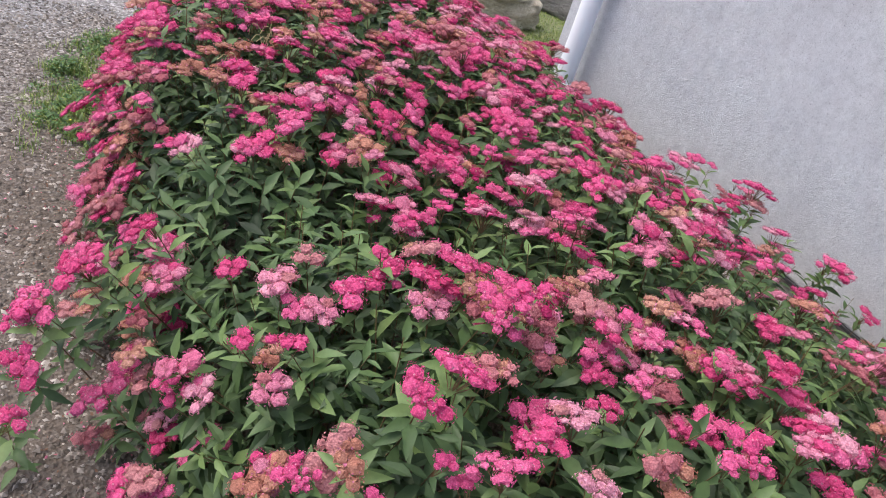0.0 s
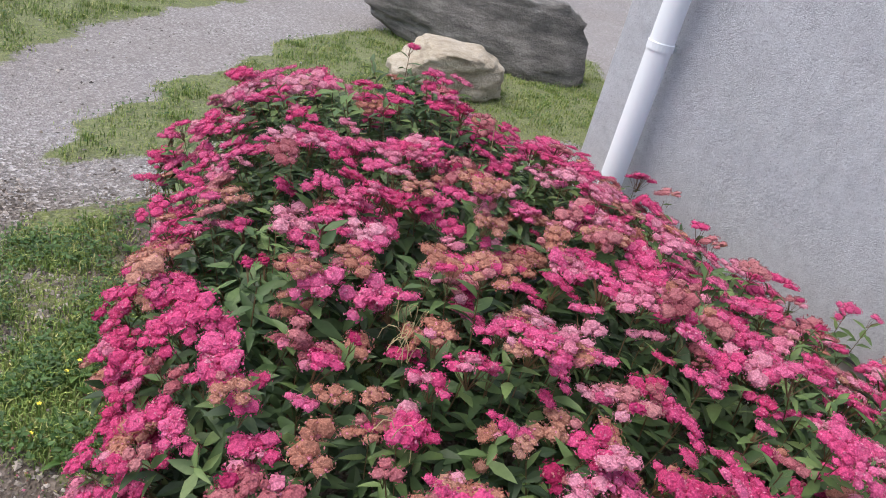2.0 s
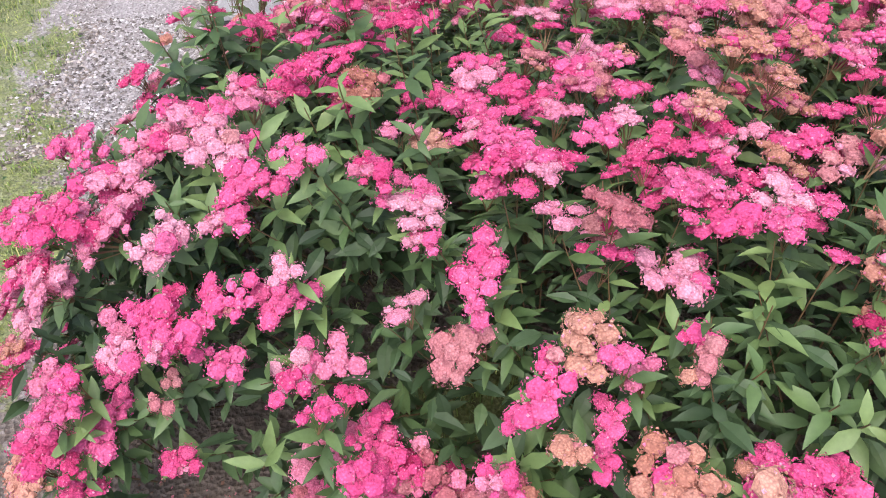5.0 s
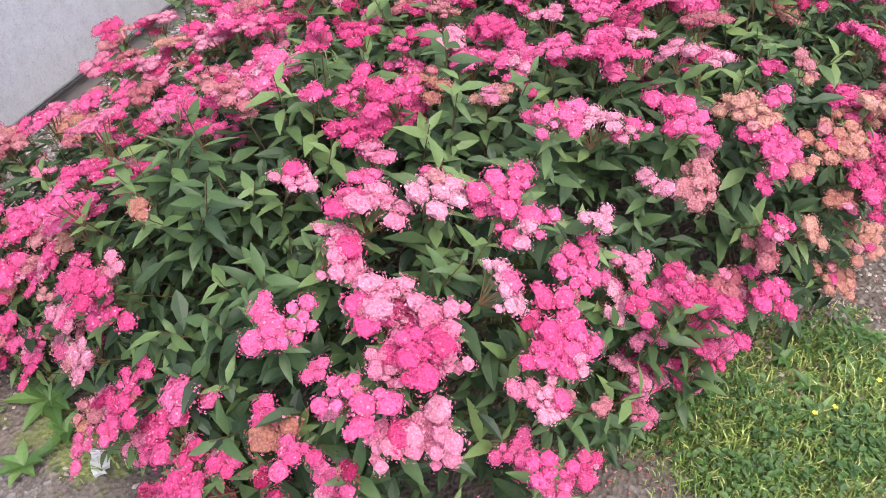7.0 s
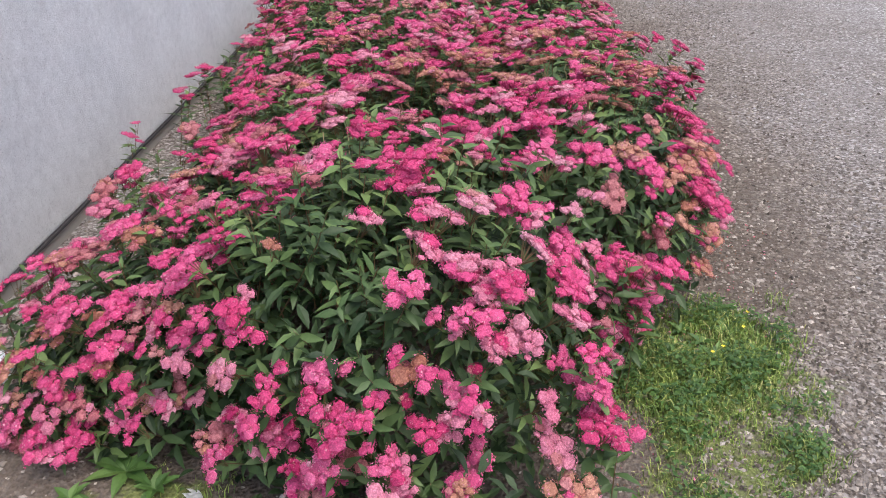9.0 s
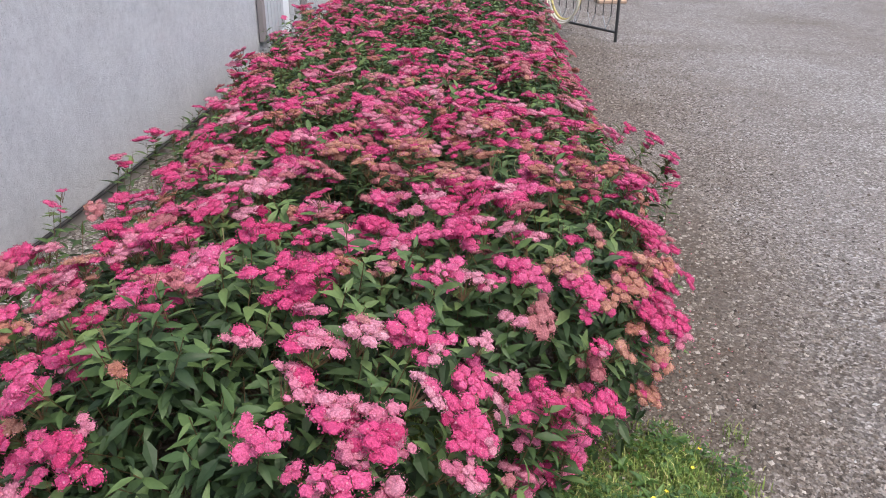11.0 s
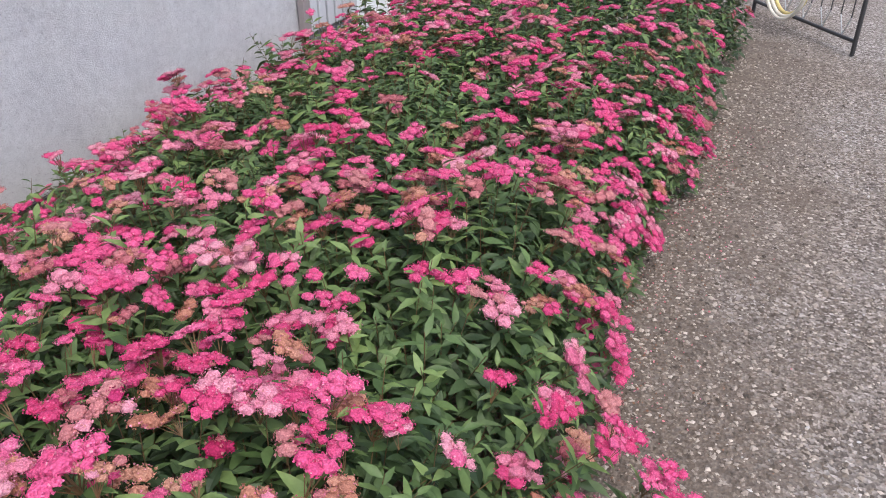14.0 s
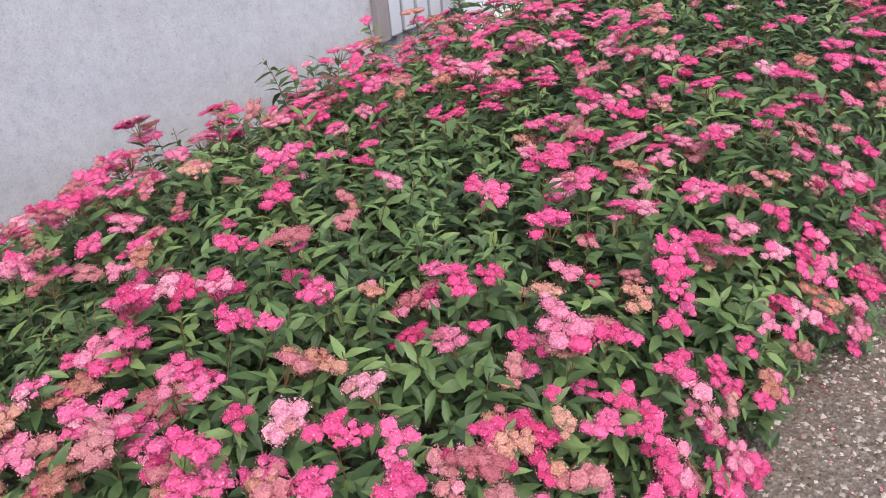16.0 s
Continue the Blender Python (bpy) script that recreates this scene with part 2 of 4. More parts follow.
def ground_material():
    m, n, l, p = material("yard_ground")
    co = coords(n)
    v = node(n, "TexVoronoi", Scale=88.0)
    v2 = node(n, "TexVoronoi", Scale=190.0)
    l.new(co, v.inputs["Vector"]), l.new(co, v2.inputs["Vector"])
    sep = n.new("ShaderNodeSeparateColor")
    l.new(v.outputs["Color"], sep.inputs[0])
    stone = ramp(n, l, sep.outputs[0], [(0.0, (0.06, 0.052, 0.046)), (0.35, (0.14, 0.124, 0.112)), (0.68, (0.255, 0.238, 0.222)), (0.88, (0.40, 0.385, 0.37)), (1.0, (0.60, 0.58, 0.57))])
    sep2 = n.new("ShaderNodeSeparateColor")
    l.new(v2.outputs["Color"], sep2.inputs[0])
    grit = ramp(n, l, sep2.outputs[1], [(0.0, (0.07, 0.058, 0.05)), (0.5, (0.165, 0.143, 0.126)), (0.85, (0.29, 0.27, 0.25)), (1.0, (0.45, 0.43, 0.41))])
    patch = noise_tex(n, l, co, 2.3, 5.0, 0.65)
    gravel = mixed(n, l, ramp(n, l, patch, [(0.38, (0.06, 0.06, 0.06)), (0.66, (0.6, 0.6, 0.6))]), stone, grit)
    tone = noise_tex(n, l, co, 0.55, 4.0, 0.6)
    gravel = mixed(n, l, 0.75, gravel, ramp(n, l, tone, [(0.32, (0.58, 0.49, 0.42)), (0.66, (1.08, 1.09, 1.13))]), "MULTIPLY")
    att = n.new("ShaderNodeVertexColor")
    att.layer_name = "cover"
    masks = n.new("ShaderNodeSeparateColor")
    l.new(att.outputs["Color"], masks.inputs[0])
    packed = ramp(n, l, noise_tex(n, l, co, 60.0, 5.0, 0.7), [(0.3, (0.21, 0.20, 0.20)), (0.55, (0.31, 0.30, 0.302)), (0.75, (0.42, 0.41, 0.412))])
    gravel = mixed(n, l, masks.outputs[2], gravel, mixed(n, l, 0.62, mixed(n, l, 1.0, gravel, (1.4, 1.42, 1.5), "MULTIPLY"), packed))
    soil_n = noise_tex(n, l, co, 35.0, 6.0, 0.7)
    soil = ramp(n, l, soil_n, [(0.25, (0.05, 0.04, 0.032)), (0.6, (0.135, 0.108, 0.088)), (0.8, (0.25, 0.215, 0.185))])
    turf_n = noise_tex(n, l, co, 42.0, 6.0, 0.75)
    turf = ramp(n, l, turf_n, [(0.28, (0.07, 0.075, 0.032)), (0.52, (0.145, 0.18, 0.05)), (0.75, (0.27, 0.30, 0.10))])
    col = mixed(n, l, masks.outputs[1], gravel, soil)
    fray = noise_tex(n, l, co, 17.0, 4.0, 0.7)
    frayed = n.new("ShaderNodeMath")
    frayed.operation = "ADD"
    l.new(masks.outputs[0], frayed.inputs[0]), l.new(fray, frayed.inputs[1])
    turf_fac = ramp(n, l, frayed.outputs[0], [(0.82, (0, 0, 0)), (1.15, (0.8, 0.8, 0.8))])
    col = mixed(n, l, turf_fac, col, turf)
    l.new(col, p.inputs["Base Color"])
    p.inputs["Roughness"].default_value = 0.92
    p.inputs["Specular IOR Level"].default_value = 0.25
    add = n.new("ShaderNodeMath")
    add.operation = "ADD"
    l.new(v.outputs["Distance"], add.inputs[0]), l.new(soil_n, add.inputs[1])
    bump(n, l, p, add.outputs[0], 0.9, 0.009)
    return m


GROUND = ground_material()


def rock_material(name, dark, mid, light, vein_scale):
    m, n, l, p = material(name)
    co = coords(n)
    st = n.new("ShaderNodeMapping")
    st.inputs["Scale"].default_value = (1.0, 1.0, 3.6)
    st.inputs["Rotation"].default_value = (0.25, 0.12, 0.0)
    l.new(co, st.inputs["Vector"])
    layers = noise_tex(n, l, st.outputs[0], vein_scale, 8.0, 0.68)
    fine = noise_tex(n, l, co, 48.0, 6.0, 0.7)
    col = ramp(n, l, layers, [(0.28, dark), (0.5, mid), (0.72, light)])
    col = mixed(n, l, 0.5, col, ramp(n, l, fine, [(0.25, (0.5, 0.5, 0.5)), (0.65, (1.1, 1.1, 1.1))]), "MULTIPLY")
    l.new(col, p.inputs["Base Color"])
    p.inputs["Roughness"].default_value = 0.88
    add = n.new("ShaderNodeMath")
    add.operation = "ADD"
    l.new(layers, add.inputs[0]), l.new(fine, add.inputs[1])
    bump(n, l, p, add.outputs[0], 0.9, 0.02)
    return m


GREY_ROCK = rock_material("grey_schist", (0.07, 0.068, 0.066), (0.17, 0.16, 0.15), (0.33, 0.32, 0.30), 4.5)
BEIGE_ROCK = rock_material("beige_limestone", (0.22, 0.18, 0.13), (0.46, 0.40, 0.31), (0.60, 0.55, 0.46), 5.5)


def grass_material():
    m, n, l, p = material("grass_blades")
    isl = n.new("ShaderNodeNewGeometry").outputs["Random Per Island"]
    col = ramp(n, l, isl, [(0.0, (0.08, 0.14, 0.028)), (0.5, (0.17, 0.255, 0.055)), (0.86, (0.29, 0.37, 0.085)), (1.0, (0.47, 0.43, 0.19))])
    big = noise_tex(n, l, coords(n), 1.7, 4.0, 0.6)
    col = mixed(n, l, ramp(n, l, big, [(0.52, (0, 0, 0)), (0.74, (0.5, 0.5, 0.5))]), col, (0.38, 0.35, 0.15))
    l.new(col, p.inputs["Base Color"])
    p.inputs["Roughness"].default_value = 0.6
    return m


GRASS = grass_material()


def pebble_material(name, gain):
    m, n, l, p = material(name)
    isl = n.new("ShaderNodeNewGeometry").outputs["Random Per Island"]
    col = ramp(n, l, isl, [(0.0, (0.05, 0.043, 0.038)), (0.35, (0.14, 0.122, 0.108)), (0.7, (0.26, 0.242, 0.228)), (0.9, (0.35, 0.335, 0.32)), (1.0, (0.48, 0.46, 0.44))])
    f = noise_tex(n, l, coords(n), 160.0, 4.0)
    col = mixed(n, l, 0.4, col, ramp(n, l, f, [(0.3, (0.6, 0.6, 0.6)), (0.7, (1, 1, 1))]), "MULTIPLY")
    col = mixed(n, l, 1.0, col, gain, "MULTIPLY")
    l.new(col, p.inputs["Base Color"])
    p.inputs["Roughness"].default_value = 0.85
    return m


PEBBLE = pebble_material("pebbles", (1.06, 0.99, 0.92))
PALE_PEBBLE = pebble_material("pale_pebbles", (1.2, 1.22, 1.28))


# ---------------------------------------------------------------- building helpers
def mesh_data(name, verts, faces, mats, index=None, shade=False):
    me = bpy.data.meshes.new(name)
    me.from_pydata([tuple(v) for v in verts], [], faces)
    for mt in mats:
        me.materials.append(mt)
    if index is not None:
        me.polygons.foreach_set("material_index", np.asarray(index, np.int32))
    if shade:
        me.polygons.foreach_set("use_smooth", np.ones(len(me.polygons), bool))
    me.update()
    return me


def part(name, bm, mat, parent=None, label="", shade=False):
    """Links a bmesh as one mesh object, under a thing or a part."""
    me = bpy.data.meshes.new(name)
    bm.to_mesh(me)
    bm.free()
    me.materials.append(mat)
    if shade:
        me.polygons.foreach_set("use_smooth", np.ones(len(me.polygons), bool))
    ob = new(name, me)
    ob.parent = parent
    return tagged(ob, label)


def add_box(bm, x0, x1, y0, y1, z0, z1, bevel=0.0):
    made = bmesh.ops.create_cube(bm, size=1.0)["verts"]
    for v in made:
        v.co = ((x0 + x1) / 2 + v.co.x * (x1 - x0), (y0 + y1) / 2 + v.co.y * (y1 - y0), (z0 + z1) / 2 + v.co.z * (z1 - z0))
    if bevel:
        edges = list({e for v in made for e in v.link_edges})
        bmesh.ops.bevel(bm, geom=edges, offset=bevel, segments=2, affect="EDGES", profile=0.6)
    return bm


def box(x0, x1, y0, y1, z0, z1, bevel=0.0):
    return add_box(bmesh.new(), x0, x1, y0, y1, z0, z1, bevel)


def tube(points, radius, sides=10, caps=True):
    """A round tube along points, as a bmesh."""
    bm, rings = bmesh.new(), []
    pts = [Vector(p) for p in points]
    for i, p in enumerate(pts):
        d = (pts[min(i + 1, len(pts) - 1)] - pts[max(i - 1, 0)]).normalized()
        side = d.cross(Vector((0, 0, 1)) if abs(d.z) < 0.9 else Vector((1, 0, 0))).normalized()
        up = side.cross(d)
        r = radius[i] if isinstance(radius, (list, tuple)) else radius
        rings.append([bm.verts.new(p + r * (math.cos(a) * side + math.sin(a) * up)) for a in (2 * math.pi * k / sides for k in range(sides))])
    for a, b in zip(rings, rings[1:]):
        for k in range(sides):
            bm.faces.new((a[k], a[(k + 1) % sides], b[(k + 1) % sides], b[k]))
    if caps:
        bm.faces.new(rings[0][::-1]), bm.faces.new(rings[-1])
    bmesh.ops.recalc_face_normals(bm, faces=bm.faces)
    return bm


def thing(name, label, category, place=(0, 0, 0), group="", kind=""):
    ob = new(name)
    ob.empty_display_size = 0.1
    ob.location = place
    return tagged(ob, label, category, group, kind)


# ---------------------------------------------------------------- ground
def grass_cover(x, y):
    """0 to 1: how grassy the yard is at a place."""
    f = 0.30 * fractal(x, y, 1.3, 21.0) + 0.16 * fractal(x, y, 6.0, 31.0, 2)
    # verge round the end of the bed, on to the boulders
    edge = float(np.interp(y, [-0.5, -0.3, -0.1, 0.15, 0.45, 0.95, 1.57, 2.31, 2.98, 3.32, 3.6], [-2.4, -2.5, -2.56, -2.6, -2.58, -2.42, -2.0, -1.29, -0.24, 0.67, 2.2]))
    verge = float(smooth(-0.10, 0.16, x - edge + 0.9 * f + 0.12 * fractal(x, y, 4.0, 71.0)) * smooth(-0.45, -0.2, y + 0.3 * f) * smooth(3.9, 3.5, y + f) * smooth(2.9, 1.9, x + f))
    # trodden ground beside the shrubs and the gravel along the house end
    trodden = smooth(0.34, 0.08, y - bed_end(x) + 0.5 * f) * smooth(-1.75, -1.4, x) * 0.7
    trodden = max(float(trodden), float(smooth(0.27, 0.10, bed_outer(y) - x + 0.25 * f) * smooth(0.2, 0.36, y)) * 0.85 if y < 0.9 else 0.0)
    bare = smooth(1.22, 0.90, y + 0.4 * f) * smooth(-1.0, -0.4, x)
    worn = 0.9 * math.exp(-((x + 1.95) ** 2 / 0.09 + (y - 1.15) ** 2 / 0.045)) + 0.4 * math.exp(-((x + 0.6) ** 2 / 0.16 + (y - 1.45) ** 2 / 0.03))
    lane = float(np.interp(x, [-2.3, -1.8, -0.8, 0.7, 1.6], [1.15, 1.38, 1.30, 1.24, 1.2]))
    worn += 0.5 * math.exp(-((y - lane + 0.35 * f) ** 2) / 0.014) * float(smooth(-2.3, -1.8, x))
    verge = max(verge * (1 - float(bare)) - float(trodden) - worn - 0.65 * max(0.0, fractal(x, y, 2.4, 51.0)), 0.0)
    verge *= 1 - 0.5 * float(smooth(1.15, 0.75, y + 0.3 * f) * smooth(-1.5, -1.8, x))
    tuft = float(smooth(0.36, 0.16, math.hypot((x + 2.29) / 1.0, (y - 0.0) / 1.15) + 0.35 * f))
    dry = 0.75 * math.exp(-((x + 0.80) ** 2 / 0.05 + (y - 0.58) ** 2 / 0.012)) * (0.6 + 1.5 * max(0.0, f + 0.2))
    verge = max(verge, dry, tuft * float(smooth(0.0, 0.08, bed_outer(y) - x + 0.04)))
    # grass island across the drive
    inner = float(np.interp(x, [-5, -3.2, -2.5, -1.84, -0.96, 0.63, 1.2, 4], [1.2, 1.6, 2.08, 2.8, 3.42, 4.33, 4.7, 5.6]))
    island = float(smooth(-0.12, 0.25, y - inner + 0.8 * f) * smooth(-0.2, 0.3, inner + 1.35 - y + f) * smooth(2.8, 1.4, x) * smooth(-4.95, -4.3, x + 0.5 * f))
    return float(min(max(verge, island), 1.0))


def soil_cover(x, y):
    d = bed_depth(x, y) if y < 1.0 else -1
    s = float(smooth(-0.30, 0.06, d + 0.10 * fractal(x, y, 4.0, 5.0)))
    s = max(s, 0.8 * float(smooth(-0.8, -0.2, d + 0.28 * fractal(x, y, 2.0, 15.0))) if x < -1.5 else 0.0)
    if y > 0.3 and x > -1.4:
        s = max(s, 0.9 * float(smooth(-0.5, -0.05, d + 0.2 * fractal(x, y, 3.0, 25.0)) * smooth(0.05, -0.2, x)))
    return s * (1 - 0.6 * float(smooth(-0.6, -0.3, x) * smooth(0.4, 0.2, y)))


def pale_cover(x, y):
    """0 to 1: where paler bluish crushed stone lies: by the house end, on the drive and farther out in the yard."""
    f = 0.5 * fractal(x, y, 1.2, 91.0)
    end = float(smooth(-0.6, -0.15, x + 0.4 * f) * smooth(1.25, 0.95, y + 0.3 * f) * smooth(0.55, 0.75, y))
    drive = 0.9 * float(smooth(0.7, 1.7, y + f))
    return max(end, drive, 0.3 * float(smooth(-2.9, -4.0, x + f)))


def bank(x, y):
    """The gravel is banked up along the foot of the wall."""
    return 0.14 * float(smooth(-0.75, -0.08, x) * smooth(0.75, 0.3, y)) if x < 0.4 else 0.0


STEP, X0, X1, Y0, Y1 = 0.05, -5.0, 3.0, -7.0, 6.5
GX, GY = np.arange(X0, X1 + 1e-6, STEP), np.arange(Y0, Y1 + 1e-6, STEP)
TURF = np.array([[grass_cover(x, y) for x in GX] for y in GY])
SOIL = np.array([[soil_cover(x, y) for x in GX] for y in GY])
RELIEF = np.array([[0.012 * fractal(x, y, 1.1, 2.0) + 0.004 * noise.noise(Vector((x * 9, y * 9, 0))) + bank(x, y) for x in GX] for y in GY])
RELIEF += 0.012 * TURF + 0.03 * SOIL


def sample(field, x, y):
    """A field of the yard's lattice at a place, between its points."""
    u, v = (x - X0) / STEP, (y - Y0) / STEP
    i, j = int(min(max(u, 0), len(GX) - 2)), int(min(max(v, 0), len(GY) - 2))
    fu, fv = min(max(u - i, 0), 1), min(max(v - j, 0), 1)
    return float((field[j, i] * (1 - fu) + field[j, i + 1] * fu) * (1 - fv) + (field[j + 1, i] * (1 - fu) + field[j + 1, i + 1] * fu) * fv)


def ground_z(x, y):
    return sample(RELIEF, x, y)


def build_ground():
    def lines(core, reach):
        out, s, v = [], STEP, core[-1]
        while v < reach:
            s *= 1.5
            v += s
            out.append(v)
        low, s, v = [], STEP, core[0]
        while v > -reach:
            s *= 1.5
            v -= s
            low.append(v)
        return low[::-1] + list(core) + out, len(low)

    (xs, ox), (ys, oy) = lines(GX, 400), lines(GY, 400)
    verts, cover = [], []
    for j, y in enumerate(ys):
        for i, x in enumerate(xs):
            a, b = j - oy, i - ox
            inside = 0 <= a < len(GY) and 0 <= b < len(GX)
            a, b = min(max(a, 0), len(GY) - 1), min(max(b, 0), len(GX) - 1)
            verts.append((x, y, RELIEF[a, b] if inside else 0.0))
            cover.append((TURF[a, b], SOIL[a, b], pale_cover(x, y), 1.0) if inside else (0.0, 0.0, pale_cover(x, y), 1.0))
    nx = len(xs)
    faces = [(j * nx + i, j * nx + i + 1, (j + 1) * nx + i + 1, (j + 1) * nx + i) for j in range(len(ys) - 1) for i in range(nx - 1)]
    me = mesh_data("ground", verts, faces, [GROUND], shade=True)
    att = me.color_attributes.new("cover", "FLOAT_COLOR", "POINT")
    att.data.foreach_set("color", np.asarray(cover, np.float32).ravel())
    tagged(new("ground", me), "grey gravel yard with worn soil and grass at its edges", "ground", kind="structure")


build_ground()


# ---------------------------------------------------------------- house
def build_house():
    y0 = -9.0
    bm = box(0.0, 0.35, -5.03, CORNER, WALL_LIP, 3.0, 0.012)
    add_box(bm, 0.0, 0.35, -5.73, -5.03, 2.2, 3.0)
    add_box(bm, 0.0, 0.35, y0, -5.73, WALL_LIP, 3.0)
    wall = part("wall_west", bm, STUCCO)
    tagged(wall, "pale grey rough rendered house wall", "wall", kind="structure")
    tagged(part("wall_north", box(0.352, 7.0, CORNER - 0.35, CORNER, WALL_LIP, 3.0, 0.01), STUCCO), "pale grey rendered end wall of the house", "wall", kind="structure")
    tagged(part("wall_south", box(0.352, 7.0, y0, y0 + 0.35, 0.0, 3.0), STUCCO), "plain rendered wall closing the house", "wall", kind="structure")
    tagged(part("wall_east", box(6.65, 7.0, y0 + 0.352, CORNER - 0.352, 0.0, 3.0), STUCCO), "plain rendered wall closing the house", "wall", kind="structure")
    tagged(part("ceiling", box(0.0, 7.0, y0, CORNER, 3.004, 3.2), STUCCO), "plain slab closing the house at the top", "ceiling", kind="structure")
    bm = box(0.022, 0.33, y0, CORNER - 0.022, -0.2, WALL_LIP - 0.012)
    add_box(bm, 0.332, 6.9, CORNER - 0.33, CORNER - 0.022, -0.2, WALL_LIP - 0.012)
    tagged(part("plinth", bm, CONCRETE), "rough grey concrete plinth below the render", "plinth", kind="structure")
    # shadow line below the render's overhang, modelled as a thin near-black strip
    bm = box(-0.006, 0.02, -5.03, CORNER + 0.006, WALL_LIP - 0.012, WALL_LIP - 0.001)
    tagged(part("trim", bm, LIP_SHADOW), "near-black strip put in as the shadow line along the render's lower edge", "trim", kind="structure")


build_house()


def build_downpipe():
    pipe = thing("downpipe", "pale grey-blue painted metal downpipe at the house corner", "downpipe", (-0.095, 0.195, 0.12))
    r = 0.052
    part("tube", tube([(0, 0, 0.14), (0, 0, 0.9), (0, 0, 2.0), (0, 0, 2.95)], r, 24, False), METAL_PIPE, pipe, shade=True)
    part("socket", tube([(0, 0, 0.10), (0, 0, 0.105), (0, 0, 0.18), (0, 0, 0.182)], [r, r + 0.006, r + 0.006, r], 24, False), METAL_PIPE, pipe, "wider socket at the pipe's foot", shade=True)
    part("shoe", tube([(0, 0, 0.15), (0, 0, 0.13), (-0.015, 0.0, 0.09), (-0.07, 0.0, 0.04), (-0.12, 0.0, 0.025)], r, 20), METAL_PIPE, pipe, "bent outlet shoe", shade=True)
    for z in (0.84, 2.2):
        clamp = part("clamp", tube([(0, 0, z - 0.017), (0, 0, z - 0.016), (0, 0, z + 0.016), (0, 0, z + 0.017)], [r, r + 0.004, r + 0.004, r], 24), METAL_PIPE, pipe, "clamp band round the pipe")
        bm = box(0.04, 0.112, -0.006, 0.006, z - 0.01, z + 0.01, 0.002)
        add_box(bm, 0.030, 0.062, -0.062, -0.030, z - 0.009, z + 0.009, 0.003)
        part("bracket", bm, ZINC, clamp, "zinc wall bracket with a screw lug")


build_downpipe()


# ---------------------------------------------------------------- boulders
def boulder(name, label, place, size, turn, mat, seed, flat, block=0.7, wedge=0.0):
    """A weathered rock: block makes it more square the smaller it is, wedge raises one end."""
    bm = bmesh.new()
    bmesh.ops.create_icosphere(bm, subdivisions=5, radius=1.0)
    rnd = random.Random(seed)
    cuts = [(Vector((rnd.uniform(-1, 1), rnd.uniform(-1, 1), rnd.uniform(-0.5, 1))).normalized(), rnd.uniform(0.66, 0.85)) for _ in range(11)]
    for v in bm.verts:
        p = v.co.copy()
        q = Vector((abs(p.x) ** block * math.copysign(1, p.x), abs(p.y) ** block * math.copysign(1, p.y), abs(p.z) ** (block + 0.05) * math.copysign(1, p.z)))
        for n, d in cuts:
            over = q.dot(n) - d
            if over > 0:
                q -= n * over * 0.85
        if q.z > flat:
            q.z = flat + (q.z - flat) * 0.25
        k = noise.noise(q * 1.7 + Vector((seed, 0, 0))) * 0.10 + noise.noise(Vector((q.x * 3, q.y * 3, q.z * 9)) + Vector((0, seed, 0))) * 0.075 + noise.noise(q * 14) * 0.012
        v.co = q * (1 + k)
    for v in bm.verts:
        v.co = Vector((v.co.x * size[0] / 2, v.co.y * size[1] / 2, v.co.z * size[2] / 2 * (1 + wedge * v.co.x)))
    low = min(v.co.z for v in bm.verts)
    for v in bm.verts:
        v.co.z -= low + 0.06
    ob = part(name, bm, mat, None, shade=True)
    ob.matrix_world = pose(*place, 0, 0, turn)
    return tagged(ob, label, "rock")


boulder("boulder", "large long grey layered boulder lying on the grass", (1.35, 2.84, -0.1), (1.70, 0.82, 0.77), -45, GREY_ROCK, 4, 0.5, 0.5, 0.3)
boulder("boulder", "small rounded beige limestone boulder on the grass", (0.51, 2.10, 0), (0.76, 0.55, 0.44), -28, BEIGE_ROCK, 9, 0.6, 0.62, 0.1)


# ---------------------------------------------------------------- spirea
def leaf_geometry(verts, faces, index, base, direction, up, length, width, droop, fold, slot):
    """Adds one pointed leaf: two folded halves that curve down to the tip."""
    side = direction.cross(up).normalized()
    nrm = side.cross(direction).normalized()

    def at(u, s):
        return base + direction * (length * u) + side * (s * width) + nrm * (abs(s) * fold * width - droop * length * u * u)

    k = len(verts)
    verts.append(at(0, 0))
    for u, s in ((0.16, 0.27), (0.42, 0.5), (0.74, 0.3)):
        verts += [at(u, -s), at(u, 0), at(u, s)]
    verts.append(at(1, 0))
    faces += [(k, k + 2, k + 1), (k, k + 3, k + 2)]
    for a in (k + 1, k + 4):
        faces += [(a, a + 1, a + 4, a + 3), (a + 1, a + 2, a + 5, a + 4)]
    faces += [(k + 7, k + 8, k + 10), (k + 8, k + 9, k + 10)]
    index += [slot] * 8


